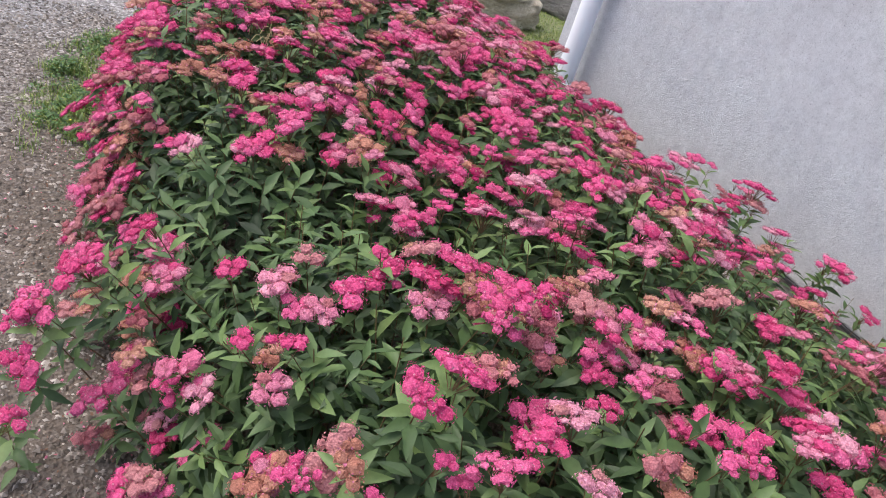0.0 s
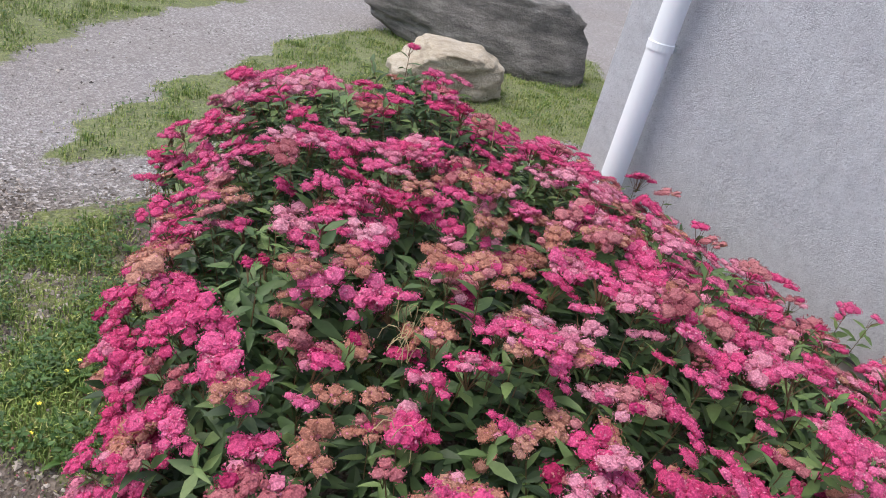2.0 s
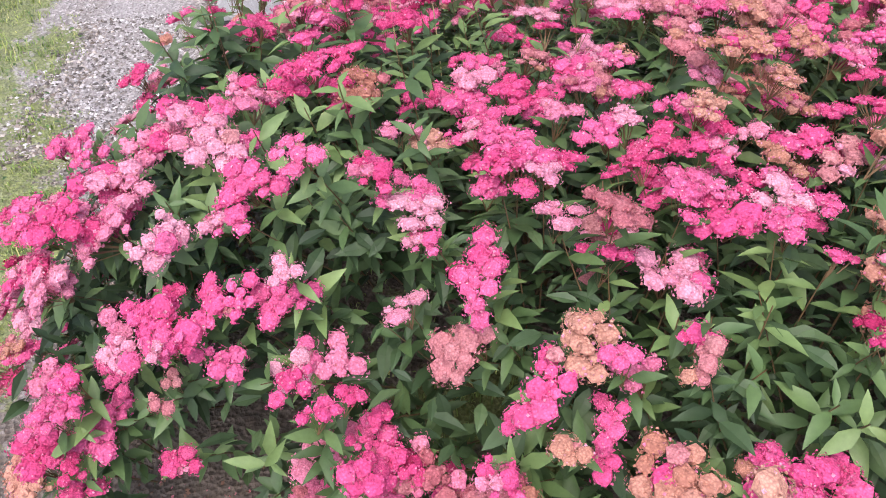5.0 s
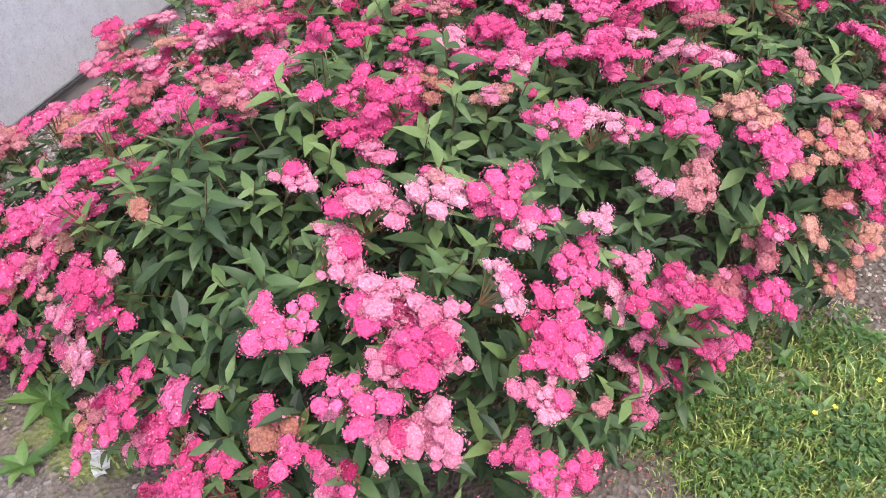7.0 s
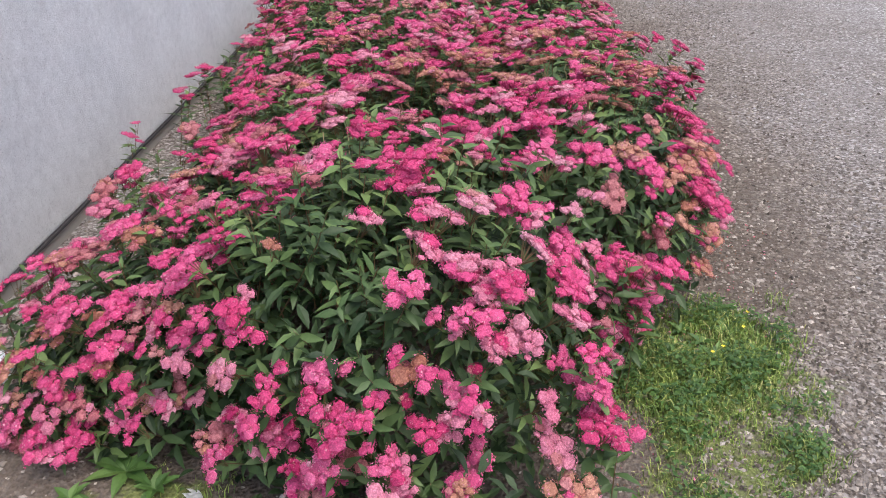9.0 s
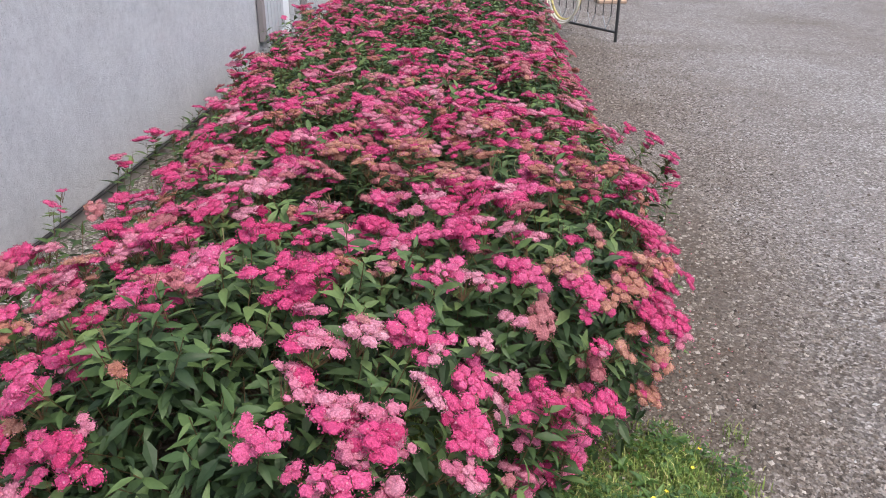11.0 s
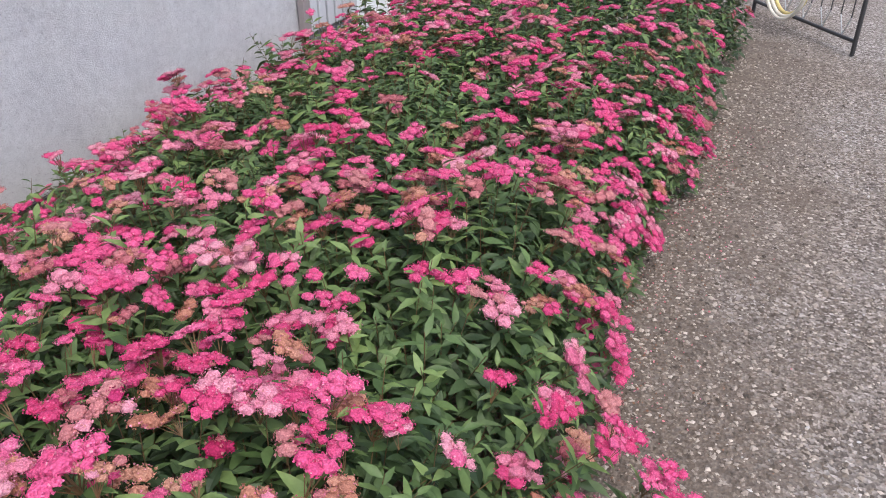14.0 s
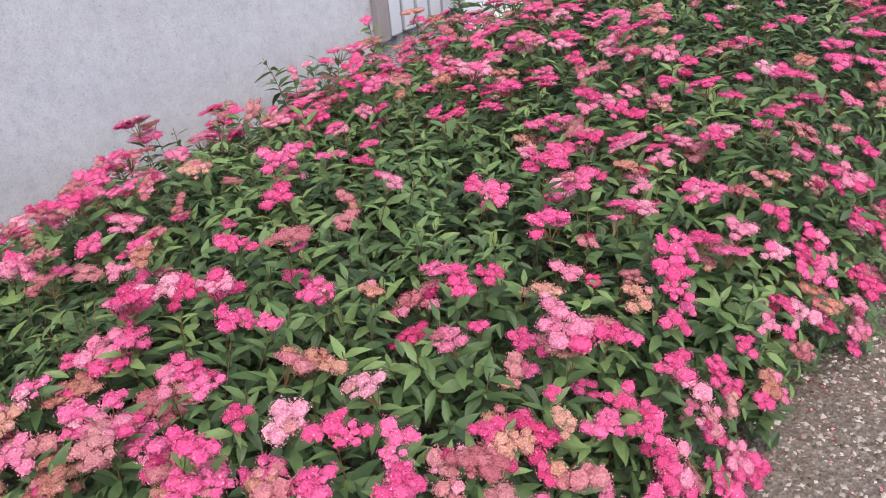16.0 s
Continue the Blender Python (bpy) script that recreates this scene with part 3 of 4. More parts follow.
def stem_mesh(seed):
    """A leafy shoot that hangs below its tip at the origin."""
    rnd = random.Random(seed)
    verts, faces, index = [], [], []
    length = 0.30
    bend = Vector((rnd.uniform(-0.03, 0.03), rnd.uniform(-0.03, 0.03), 0))
    axis = [Vector((0, 0, -length * u)) + bend * u * u for u in (0.0, 0.5, 1.0)]
    for a, b, ra, rb in ((axis[0], axis[1], 0.0011, 0.0016), (axis[1], axis[2], 0.0016, 0.0022)):
        k = len(verts)
        for p, r in ((a, ra), (b, rb)):
            verts += [p + Vector((r * math.cos(t), r * math.sin(t), 0)) for t in (0, 2.09, 4.19)]
        faces += [(k + i, k + (i + 1) % 3, k + 3 + (i + 1) % 3, k + 3 + i) for i in range(3)]
        index += [1] * 3
    count, angle = rnd.randint(14, 18), rnd.uniform(0, 6.28)
    for i in range(count):
        u = 0.06 + 0.85 * (i / count) + rnd.uniform(-0.015, 0.015)
        angle += 2.4 + rnd.uniform(-0.35, 0.35)
        rise = radians(rnd.uniform(5, 42) - 18 * u)
        d = Vector((math.cos(angle) * math.cos(rise), math.sin(angle) * math.cos(rise), math.sin(rise)))
        size = (0.032 + 0.038 * math.sin(math.pi * min(1, 0.12 + u))) * rnd.uniform(0.7, 1.2)
        base = Vector((0, 0, -length * u)) + bend * u * u
        up = Vector((rnd.uniform(-0.35, 0.35), rnd.uniform(-0.35, 0.35), 1)).normalized()
        leaf_geometry(verts, faces, index, base, d, up, size, size * rnd.uniform(0.29, 0.39), rnd.uniform(0.05, 0.45), rnd.uniform(0.15, 0.6), 0)
    return mesh_data("leafy_stem", verts, faces, [LEAF, STEM], index, True)


def unit_ball():
    bm = bmesh.new()
    bmesh.ops.create_icosphere(bm, subdivisions=1, radius=1.0)
    v = [p.co.copy() for p in bm.verts]
    f = [tuple(q.index for q in face.verts) for face in bm.faces if face.normal.z > -0.45]
    bm.free()
    return v, f


BALL = unit_ball()


def head_mesh(seed, radius, mix):
    """A corymb: rounded domes grown against one another, each crusted with florets. mix: odds of the five colours."""
    rnd = random.Random(seed)
    verts, faces, index = [], [], []
    main = rnd.choices((0, 1, 2, 3, 5), mix)[0]
    want = max(3, round(9.5 * (radius / 0.042) ** 1.7))
    domes = [(Vector((0, 0, 0.006)), rnd.uniform(0.011, 0.019), main)]
    for _ in range(400):
        if len(domes) >= want:
            break
        o, k, _slot = rnd.choice(domes)
        r, a = rnd.choice((0.008, 0.011, 0.013, 0.016, 0.019)) * rnd.uniform(0.85, 1.15), rnd.uniform(0, 6.28)
        c = o + Vector((math.cos(a), math.sin(a), 0)) * (k + r) * rnd.uniform(0.56, 0.9)
        q = math.hypot(c.x, c.y)
        c.z = 0.007 - 0.26 * q * q / radius + rnd.uniform(-0.006, 0.006)
        if q < radius and all(math.hypot(c.x - p.x, c.y - p.y) > 0.52 * (r + j) for p, j, _s in domes):
            domes.append((c, r, main if rnd.random() < 0.66 else rnd.choices((0, 1, 2, 3, 5), mix)[0]))
    for c, r, slot in domes:
        tone, tall = rnd.uniform(0, 50), rnd.uniform(0.34, 0.54)

        def crust(p):
            k = 1 + 0.22 * noise.noise(p * 1.6 + Vector((tone, 0, 0))) + 0.2 * noise.noise(p * 4.5 + Vector((0, tone, 0)))
            return c + Vector((p.x * r * k, p.y * r * k, p.z * r * k * tall))

        k = len(verts)
        verts += [crust(p * 0.93) for p in BALL[0]]
        faces += [tuple(k + i for i in f) for f in BALL[1]]
        index += [slot] * len(BALL[1])
        for _ in range(int(38 * (r / 0.0135) ** 2)):
            z, a = rnd.uniform(-0.25, 1), rnd.uniform(0, 6.28)
            q = math.sqrt(max(0, 1 - z * z))
            n = Vector((q * math.cos(a), q * math.sin(a), z))
            o = crust(n) + n * rnd.uniform(-0.0004, 0.0022)
            t = n.cross(Vector((rnd.uniform(-1, 1), rnd.uniform(-1, 1), rnd.uniform(-1, 1)))).normalized()
            b = (n.cross(t) + n * rnd.uniform(-0.6, 0.6)).normalized()
            e = rnd.uniform(0.0013, 0.0027)
            k = len(verts)
            verts += [o + t * e, o + b * e + n * 0.0012, o - t * e, o - b * e + n * 0.0006]
            faces.append((k, k + 1, k + 2, k + 3))
            index.append(slot if rnd.random() < 0.86 else (1 if slot in (0, 2) else 5))
    for c, r, slot in domes:
        k, foot = len(verts), Vector((0, 0, -0.045))
        verts += [c + Vector((0.0008, 0, 0)), c + Vector((-0.0008, 0.0006, 0)), foot + Vector((-0.001, 0, 0)), foot + Vector((0.001, 0, 0))]
        faces.append((k, k + 1, k + 2, k + 3))
        index.append(4)
    return mesh_data("flower_head", verts, faces, [HOT, PALE, TAN, BUD, STEM, ROSE], index)


STEMS = [stem_mesh(100 + i) for i in range(10)]
MIXES = {"hot": (10, 1, 0, 0.4, 0.4), "both": (5, 5, 0.2, 0.2, 0.6), "pale": (1.2, 9, 0.4, 0, 0.8), "tan": (0.3, 1.0, 9, 0, 1.2), "rose": (1.0, 1.0, 1.0, 0.5, 7), "bud": (2.5, 0, 0.2, 4, 3)}
HEADS = {k: [head_mesh(200 + 10 * j + i, r, mix) for i, r in enumerate((0.024, 0.033, 0.040, 0.050, 0.044, 0.036))] for j, (k, mix) in enumerate(MIXES.items())}
HEADS["bud"] = [head_mesh(300 + i, 0.020, MIXES["bud"]) for i in range(3)]


# places where few heads stand and the leaves show
GREEN = ((-1.24, 0.34, 0.2), (-1.31, 0.55, 0.14), (-1.14, 0.76, 0.1), (-2.07, -1.57, 0.14), (-1.79, -1.87, 0.16), (-2.28, -1.66, 0.13), (-1.62, -2.96, 0.2),
         (-1.91, -2.61, 0.13), (-1.2, -2.29, 0.18), (-2.37, -1.4, 0.1), (-1.35, -3.27, 0.22), (-1.0, -0.96, 0.15), (-2.1, -0.42, 0.13), (-1.46, -0.48, 0.12),
         (-0.67, -2.06, 0.2), (-1.65, 0.18, 0.12), (-1.89, -0.61, 0.1), (-1.27, -0.1, 0.12), (-2.03, -1.75, 0.1), (-2.41, -1.98, 0.12), (-2.08, -2.19, 0.14),
         (-1.21, -1.38, 0.14), (-0.75, -3.1, 0.3), (-0.8, 0.1, 0.16))


# patches where faded, pale or hot pink heads gather
FADED = ((-2.14, -1.43, 0.1), (-1.85, -1.27, 0.1), (-1.61, -2.08, 0.1), (-2.12, -2.68, 0.1), (-1.98, -0.86, 0.2), (-2.24, -0.96, 0.12), (-2.12, -0.08, 0.12), (-1.48, -0.72, 0.12),
         (-2.26, -0.3, 0.1), (-2.05, -0.47, 0.1), (-1.61, -0.6, 0.1), (-2.55, -0.67, 0.12), (-2.46, -0.95, 0.13), (-2.34, -2.4, 0.1), (-2.5, -1.5, 0.12), (-1.76, -2.14, 0.1))
PALER = ((-1.78, 0.4, 0.3), (-2.05, 0.1, 0.2), (-1.4, 0.72, 0.2), (-1.48, 0.28, 0.12))
HOTTER = ((-1.03, 0.28, 0.22), (-1.56, -0.2, 0.12), (-1.44, -0.19, 0.1), (-1.91, -2.05, 0.12), (-1.41, -1.59, 0.12), (-1.71, -1.6, 0.13), (-2.35, -2.33, 0.12), (-1.95, -2.91, 0.12),
          (-2.19, -2.92, 0.1), (-1.66, -0.93, 0.1), (-1.83, -0.41, 0.1), (-2.1, -0.22, 0.1), (-1.98, 0.54, 0.12), (-1.76, -0.75, 0.1), (-2.41, -0.7, 0.12), (-1.85, -1.33, 0.1), (-2.55, -2.2, 0.12))


SPRIGS = (((-2.43, -1.66, 0.60), (-2.54, -1.68, 0.52), (-2.64, -1.71, 0.42), (-2.68, -1.78, 0.33), (-2.71, -1.84, 0.26)),
          ((-1.86, 0.62, 0.50), (-1.89, 0.64, 0.42), (-1.91, 0.66, 0.34), (-1.92, 0.67, 0.26)),
          ((-2.00, 0.20, 0.52), (-2.05, 0.19, 0.43), (-2.08, 0.17, 0.33)),
          ((-1.22, 0.36, 0.84),))


def zone(spots, x, y):
    return sum(math.exp(-((x - a) ** 2 + (y - b) ** 2) / (r * r)) for a, b, r in spots)


def build_shrubs():
    rnd = random.Random(11)
    centres = []
    for j in range(9):
        y = 0.42 - 0.82 * j
        for x in ((-2.15, -1.3, -0.6) if j % 2 else (-1.95, -1.05, -0.45)):
            cx, cy = x + rnd.uniform(-0.12, 0.12), y + rnd.uniform(-0.14, 0.14)
            if bed_depth(cx, cy) > 0.05:
                centres.append((cx, cy))
    shrubs = [thing("spirea_shrub", "low spirea shrub with pink flower heads and green leaves", "shrub", (x, y, 0.0), "spirea shrubs along the wall") for x, y in centres]

    def nearest(x, y):
        return min(range(len(centres)), key=lambda i: (centres[i][0] - x) ** 2 + (centres[i][1] - y) ** 2 + 0.02 * math.sin(9 * x + 7 * y + i))

    def thin(y):
        """How much sparser the flowers stand, away from the bed's sunny end."""
        return float(np.interp(y, [-6, -3, -1.9, -1.0, 1], [0.34, 0.24, 0.16, 0.06, 0.0]))

    def shoot(px, py, z, lean, bare, kind=""):
        """A leafy stem under its shrub, with a flower head unless it is bare."""
        i = nearest(px, py)
        cx, cy = centres[i]
        scale = rnd.uniform(0.8, 1.1)
        rot = lean.to_track_quat("Z", "Y").to_matrix().to_4x4() @ Matrix.Rotation(rnd.uniform(0, 6.28), 4, "Z")
        stem = new("leafy_stem", rnd.choice(STEMS))
        stem.parent = shrubs[i]
        stem.matrix_basis = Matrix.Translation((px - cx, py - cy, z)) @ rot @ Matrix.Scale(scale, 4)
        if bare:
            return
        warm = fractal(px, py, 2.2, 60.0, 2)
        odds = {"hot": 4.2 + 12.0 * zone(HOTTER, px, py), "both": 3.4, "pale": 1.7 + 1.6 * max(0, fractal(px, py, 1.2, 80.0)) + 3.0 * zone(PALER, px, py),
                "tan": 0.8 + 0.4 * float(smooth(-1.7, -1.2, py) * smooth(0.1, -0.2, py)) + 1.8 * max(0, warm) + 9.0 * zone(FADED, px, py), "rose": 2.0 + 3.4 * thin(py), "bud": 0.6}
        kind = kind or rnd.choices(list(odds), list(odds.values()))[0]
        head = new("flower_head", rnd.choice(HEADS[kind]))
        head.parent = stem
        tilt = Vector((-0.45 * (rot.inverted() @ Vector((lean.x, lean.y, 0))).x + rnd.uniform(-0.3, 0.3), -0.45 * (rot.inverted() @ Vector((lean.x, lean.y, 0))).y + rnd.uniform(-0.3, 0.3), 1))
        turn = tilt.normalized().to_track_quat("Z", "Y").to_matrix().to_4x4()
        head.matrix_basis = Matrix.Translation((0, 0, 0.022)) @ turn @ Matrix.Scale(rnd.uniform(0.8, 1.35) * float(np.interp(py, [-4.0, -1.8, -0.9], [0.94, 0.97, 1.04])) / scale, 4)
        if rnd.random() < 0.32:
            a, off = rnd.uniform(0, 6.28), rnd.uniform(0.035, 0.06)
            side = new("flower_head", HEADS[kind if rnd.random() < 0.6 else "hot"][0])
            side.parent = stem
            side.matrix_basis = Matrix.Translation((off * math.cos(a), off * math.sin(a), rnd.uniform(-0.02, 0.022))) @ turn @ Matrix.Scale(rnd.uniform(0.7, 1.1) / scale, 4)

    # shoots on a jittered lattice over the bed, and more of them down its open sides
    step, y = 0.080, -6.9
    row = 0
    while y < 1.05:
        x = -2.95 + (row % 2) * step / 2
        while x < -0.1:
            px, py = x + rnd.uniform(-0.038, 0.038), y + rnd.uniform(-0.038, 0.038)
            x += step * (1.0 if py > -4.2 else 1.35)
            d = bed_depth(px, py)
            if d < -0.02 + 0.05 * rnd.random():
                continue
            cx, cy = centres[nearest(px, py)]
            e = 0.05
            g = Vector((-(canopy(px + e, py) - canopy(px - e, py)) / (2 * e), -(canopy(px, py + e) - canopy(px, py - e)) / (2 * e), 1.0))
            lean = Vector((g.x * 0.40 + 0.5 * (px - cx) + rnd.uniform(-0.2, 0.2), g.y * 0.40 + 0.5 * (py - cy) + rnd.uniform(-0.2, 0.2), 1)).normalized()
            z = canopy(px, py) + rnd.gauss(0, 0.036)
            by_wall = bed_inner(py) - px
            if rnd.random() < ((0.08 if py > -1.5 else 0.2) if by_wall < 0.35 else 0.03):
                z += rnd.uniform(0.03, 0.11)
            full = zone(HOTTER, px, py) + zone(FADED, px, py)
            clump = float(smooth(0.10, -0.35, fractal(px, py, 5.5, 77.0, 2)))
            shoot(px, py, max(z, 0.12), lean, rnd.random() < thin(py) + 0.34 * clump + 0.85 * zone(GREEN, px, py) - 0.5 * full)
            open_side = min(px - bed_outer(py), bed_end(px) - py)
            if open_side < 0.16 and py > -4.5:
                way = Vector((g.x, g.y, 0)).normalized() if g.x or g.y else Vector((-1, 0, 0))
                for share in (0.78, 0.5):
                    if rnd.random() < 0.75:
                        q = Vector((px, py, 0)) + way * (0.03 + 0.05 * rnd.random())
                        low = (way * rnd.uniform(0.6, 1.3) + Vector((rnd.uniform(-0.3, 0.3), rnd.uniform(-0.3, 0.3), 1))).normalized()
                        shoot(q.x, q.y, max(0.10, z * (share + rnd.uniform(-0.1, 0.1))), low, rnd.random() < 0.14 + thin(py))
        y += step * 0.87 * (1.0 if y > -4.2 else 1.35)
        row += 1

    # upright sprigs that stand out against the wall
    y = -5.2
    while y < 0.15:
        y += rnd.uniform(0.08, 0.2) if y < -2.1 else rnd.uniform(0.09, 0.22)
        x, lean = rnd.uniform(-0.42, -0.2), Vector((rnd.uniform(-0.3, 0.15), rnd.uniform(-0.25, 0.25), 1)).normalized()
        tall = float(np.interp(y, [-5, -4, -3.6, -3.3, -2.8, -2.1, -1.3, -0.8, -0.4, 0.1], [0.64, 0.64, 0.62, 0.52, 0.54, 0.50, 0.51, 0.44, 0.45, 0.47])) + rnd.uniform(-0.07, 0.02)
        for _ in range(rnd.randint(1, 3)):
            shoot(x + rnd.uniform(-0.06, 0.06), y + rnd.uniform(-0.06, 0.06), tall + rnd.uniform(-0.09, 0.0), lean, rnd.random() < 0.2)

    # arching sprigs that hang out over the gravel and the verge, and a tall one by the boulders
    for path in SPRIGS:
        for k, (x, y, z) in enumerate(path):
            nx, ny, nz = path[min(k + 1, len(path) - 1)]
            bx, by, bz = path[max(k - 1, 0)]
            out = Vector((nx - bx, ny - by, 0.10)).normalized() if len(path) > 1 else Vector((0.1, 0.1, 1))
            for _ in range(2 if 0 < k < 3 else 1):
                shoot(x + rnd.uniform(-0.025, 0.025), y + rnd.uniform(-0.025, 0.025), z + rnd.uniform(-0.02, 0.02), (out + Vector((0, 0, 0.7))).normalized(), False, "hot")

    # withered straw-coloured tendrils and bare stalks among the heads
    for x, y, z, count in ((-2.02, -0.83, 0.70, 9), (-1.95, -0.75, 0.70, 7), (-2.16, -1.02, 0.70, 5)):
        i = nearest(x, y)
        for _ in range(count):
            a, r, reach = rnd.uniform(0, 6.28), rnd.uniform(0.0, 0.05), rnd.uniform(0.02, 0.042)
            base = Vector((x - centres[i][0] + r * math.cos(a), y - centres[i][1] + r * math.sin(a), z + rnd.uniform(-0.04, 0.02)))
            b = rnd.uniform(0, 6.28)
            pts = [base + Vector((reach * u * math.cos(b + 1.4 * u), reach * u * math.sin(b + 1.4 * u), 0.045 * math.sin(2.6 * u))) for u in (0, 0.25, 0.5, 0.75, 1.0)]
            part("tendril", tube(pts, 0.001, 4), STRAW, shrubs[i], "withered straw-coloured tendril")
    for x, y, top in ((-1.27, -0.02, 0.82), (-1.18, -0.12, 0.77)):
        i = nearest(x, y)
        foot = Vector((x - centres[i][0], y - centres[i][1], 0.3))
        part("stalk", tube([foot, foot + Vector((0.01, 0.01, 0.3)), foot + Vector((0.0, 0.03, top - 0.3))], 0.0013, 5), STRAW, shrubs[i], "bare straw-coloured stalk")

    # the closed mass of leaves below the shoots, its shade painted in by INNER
    for i, (cx, cy) in enumerate(centres):
        verts, faces, index = [], [], []
        for _ in range(4600):
            px, py = cx + rnd.uniform(-0.8, 0.8), cy + rnd.uniform(-0.8, 0.8)
            if bed_depth(px, py) < 0.0 or nearest(px, py) != i:
                continue
            top = canopy(px, py)
            z = top - 0.05 - 0.30 * rnd.random() ** 1.2
            if z < 0.04:
                z = rnd.uniform(0.04, max(0.06, top - 0.05))
            a, rise = rnd.uniform(0, 6.28), radians(rnd.uniform(-35, 30))
            d = Vector((math.cos(a) * math.cos(rise), math.sin(a) * math.cos(rise), math.sin(rise)))
            up = Vector((rnd.uniform(-0.5, 0.5), rnd.uniform(-0.5, 0.5), 1)).normalized()
            size = rnd.uniform(0.042, 0.075)
            leaf_geometry(verts, faces, index, Vector((px - cx, py - cy, z)), d, up, size, size * rnd.uniform(0.34, 0.46), rnd.uniform(0.05, 0.4), rnd.uniform(0.1, 0.5), 0)
        for _ in range(26):
            a, q = rnd.uniform(0, 6.28), rnd.uniform(0.03, 0.14)
            foot = Vector((q * math.cos(a), q * math.sin(a), 0.0))
            tip = Vector((foot.x * 2.6, foot.y * 2.6, rnd.uniform(0.25, 0.42)))
            if bed_depth(cx + tip.x, cy + tip.y) < 0.12:
                continue
            k = len(verts)
            for p, r in ((foot, 0.004), (tip, 0.002)):
                verts += [p + Vector((r * math.cos(t), r * math.sin(t), 0)) for t in (0, 2.09, 4.19)]
            faces += [(k + j, k + (j + 1) % 3, k + 3 + (j + 1) % 3, k + 3 + j) for j in range(3)]
            index += [1] * 3
        if not verts:
            continue
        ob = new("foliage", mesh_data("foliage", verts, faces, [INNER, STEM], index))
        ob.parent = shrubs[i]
        tagged(ob, "dense inner leaves, their green darkened for the shade under the shoots", kind="stuff")


build_shrubs()


# ---------------------------------------------------------------- loose ground cover
def scatter_pebbles():
    rnd = np.random.default_rng(5)
    shape = np.array([(1, 0, 0), (0, 1, 0), (-1, 0, 0), (0, -1, 0), (0, 0, 1.0), (0, 0, -1.0)], float)
    tri = np.array([(0, 1, 4), (1, 2, 4), (2, 3, 4), (3, 0, 4), (1, 0, 5), (2, 1, 5), (3, 2, 5), (0, 3, 5)])
    verts, faces, index = [], [], []
    n = 0
    while n < 60000:
        x = -2.2 - abs(rnd.normal(0, 0.75)) if n % 9 else rnd.uniform(-0.6, 0.0)
        y = 1.3 - 9.5 * rnd.random() ** 1.15
        if y < -4.5 and rnd.random() < (-4.5 - y) / 3.6:
            n += 1
            continue
        if n % 18 == 4:
            x, y = rnd.uniform(-3.5, 1.0), rnd.uniform(0.5, 3.4)
        if n % 9 == 7:
            x, y = rnd.uniform(-0.5, 0.6), rnd.uniform(0.65, 1.2)
        g = sample(TURF, x, y)
        if g > 0.5 and rnd.random() > 0.12 or x > 0 and y < CORNER:
            n += 1
            continue
        if bed_depth(x, y) > 0.2 and rnd.random() > 0.15:
            n += 1
            continue
        r = float(np.clip(rnd.lognormal(-5.15, 0.42), 0.003, 0.0125))
        p = shape * (1 + rnd.uniform(-0.4, 0.4, (6, 1))) * np.array([r, r * rnd.uniform(0.6, 1), r * rnd.uniform(0.4, 0.7)])
        a = rnd.uniform(0, 6.28)
        c, s = np.cos(a), np.sin(a)
        p = p @ np.array([[c, s, 0], [-s, c, 0], [0, 0, 1]])
        k = 6 * len(verts)
        verts.append(p + (x, y, ground_z(x, y) + 0.15 * r))
        faces.append(tri + k)
        index += [1 if rnd.random() < pale_cover(x, y) else 0] * 8
        n += 1
    me = mesh_data("gravel", np.concatenate(verts).tolist(), np.concatenate(faces).tolist(), [PEBBLE, PALE_PEBBLE], index)
    tagged(new("gravel", me), "loose grey and pale gravel stones on the yard", "gravel", kind="stuff")


scatter_pebbles()


def scatter_petals():
    """Withered florets fallen along the shrubs' foot."""
    rnd = random.Random(41)
    verts, faces, index = [], [], []
    for _ in range(3600):
        y = rnd.uniform(-5.0, 0.9)
        x = bed_outer(y) + 0.12 - abs(rnd.gauss(0, 0.2))
        z, a, e = ground_z(x, y) + rnd.uniform(0.003, 0.012), rnd.uniform(0, 6.28), rnd.uniform(0.002, 0.006)
        dx, dy, lift = e * math.cos(a), e * math.sin(a), rnd.uniform(-0.003, 0.003)
        k = len(verts)
        verts += [(x + dx, y + dy, z), (x - 0.6 * dy, y + 0.6 * dx, z + lift), (x - dx, y - dy, z + 0.002), (x + 0.6 * dy, y - 0.6 * dx, z - lift)]
        faces.append((k, k + 1, k + 2, k + 3))
        index.append(rnd.choices((0, 1, 2), (5, 3, 1))[0])
    tagged(new("fallen_petals", mesh_data("fallen_petals", verts, faces, [LITTER_BROWN, ROSE, PALE], index)), "brown and pink withered petals fallen on the gravel", "petals", kind="stuff")


LITTER_BROWN = simple("withered_brown", (0.10, 0.05, 0.03), (0.2, 0.11, 0.07), 70.0, 0.85)
scatter_petals()


TUFTS = np.array([[fractal(x, y, 5.0, 33.0) for x in GX] for y in GY])


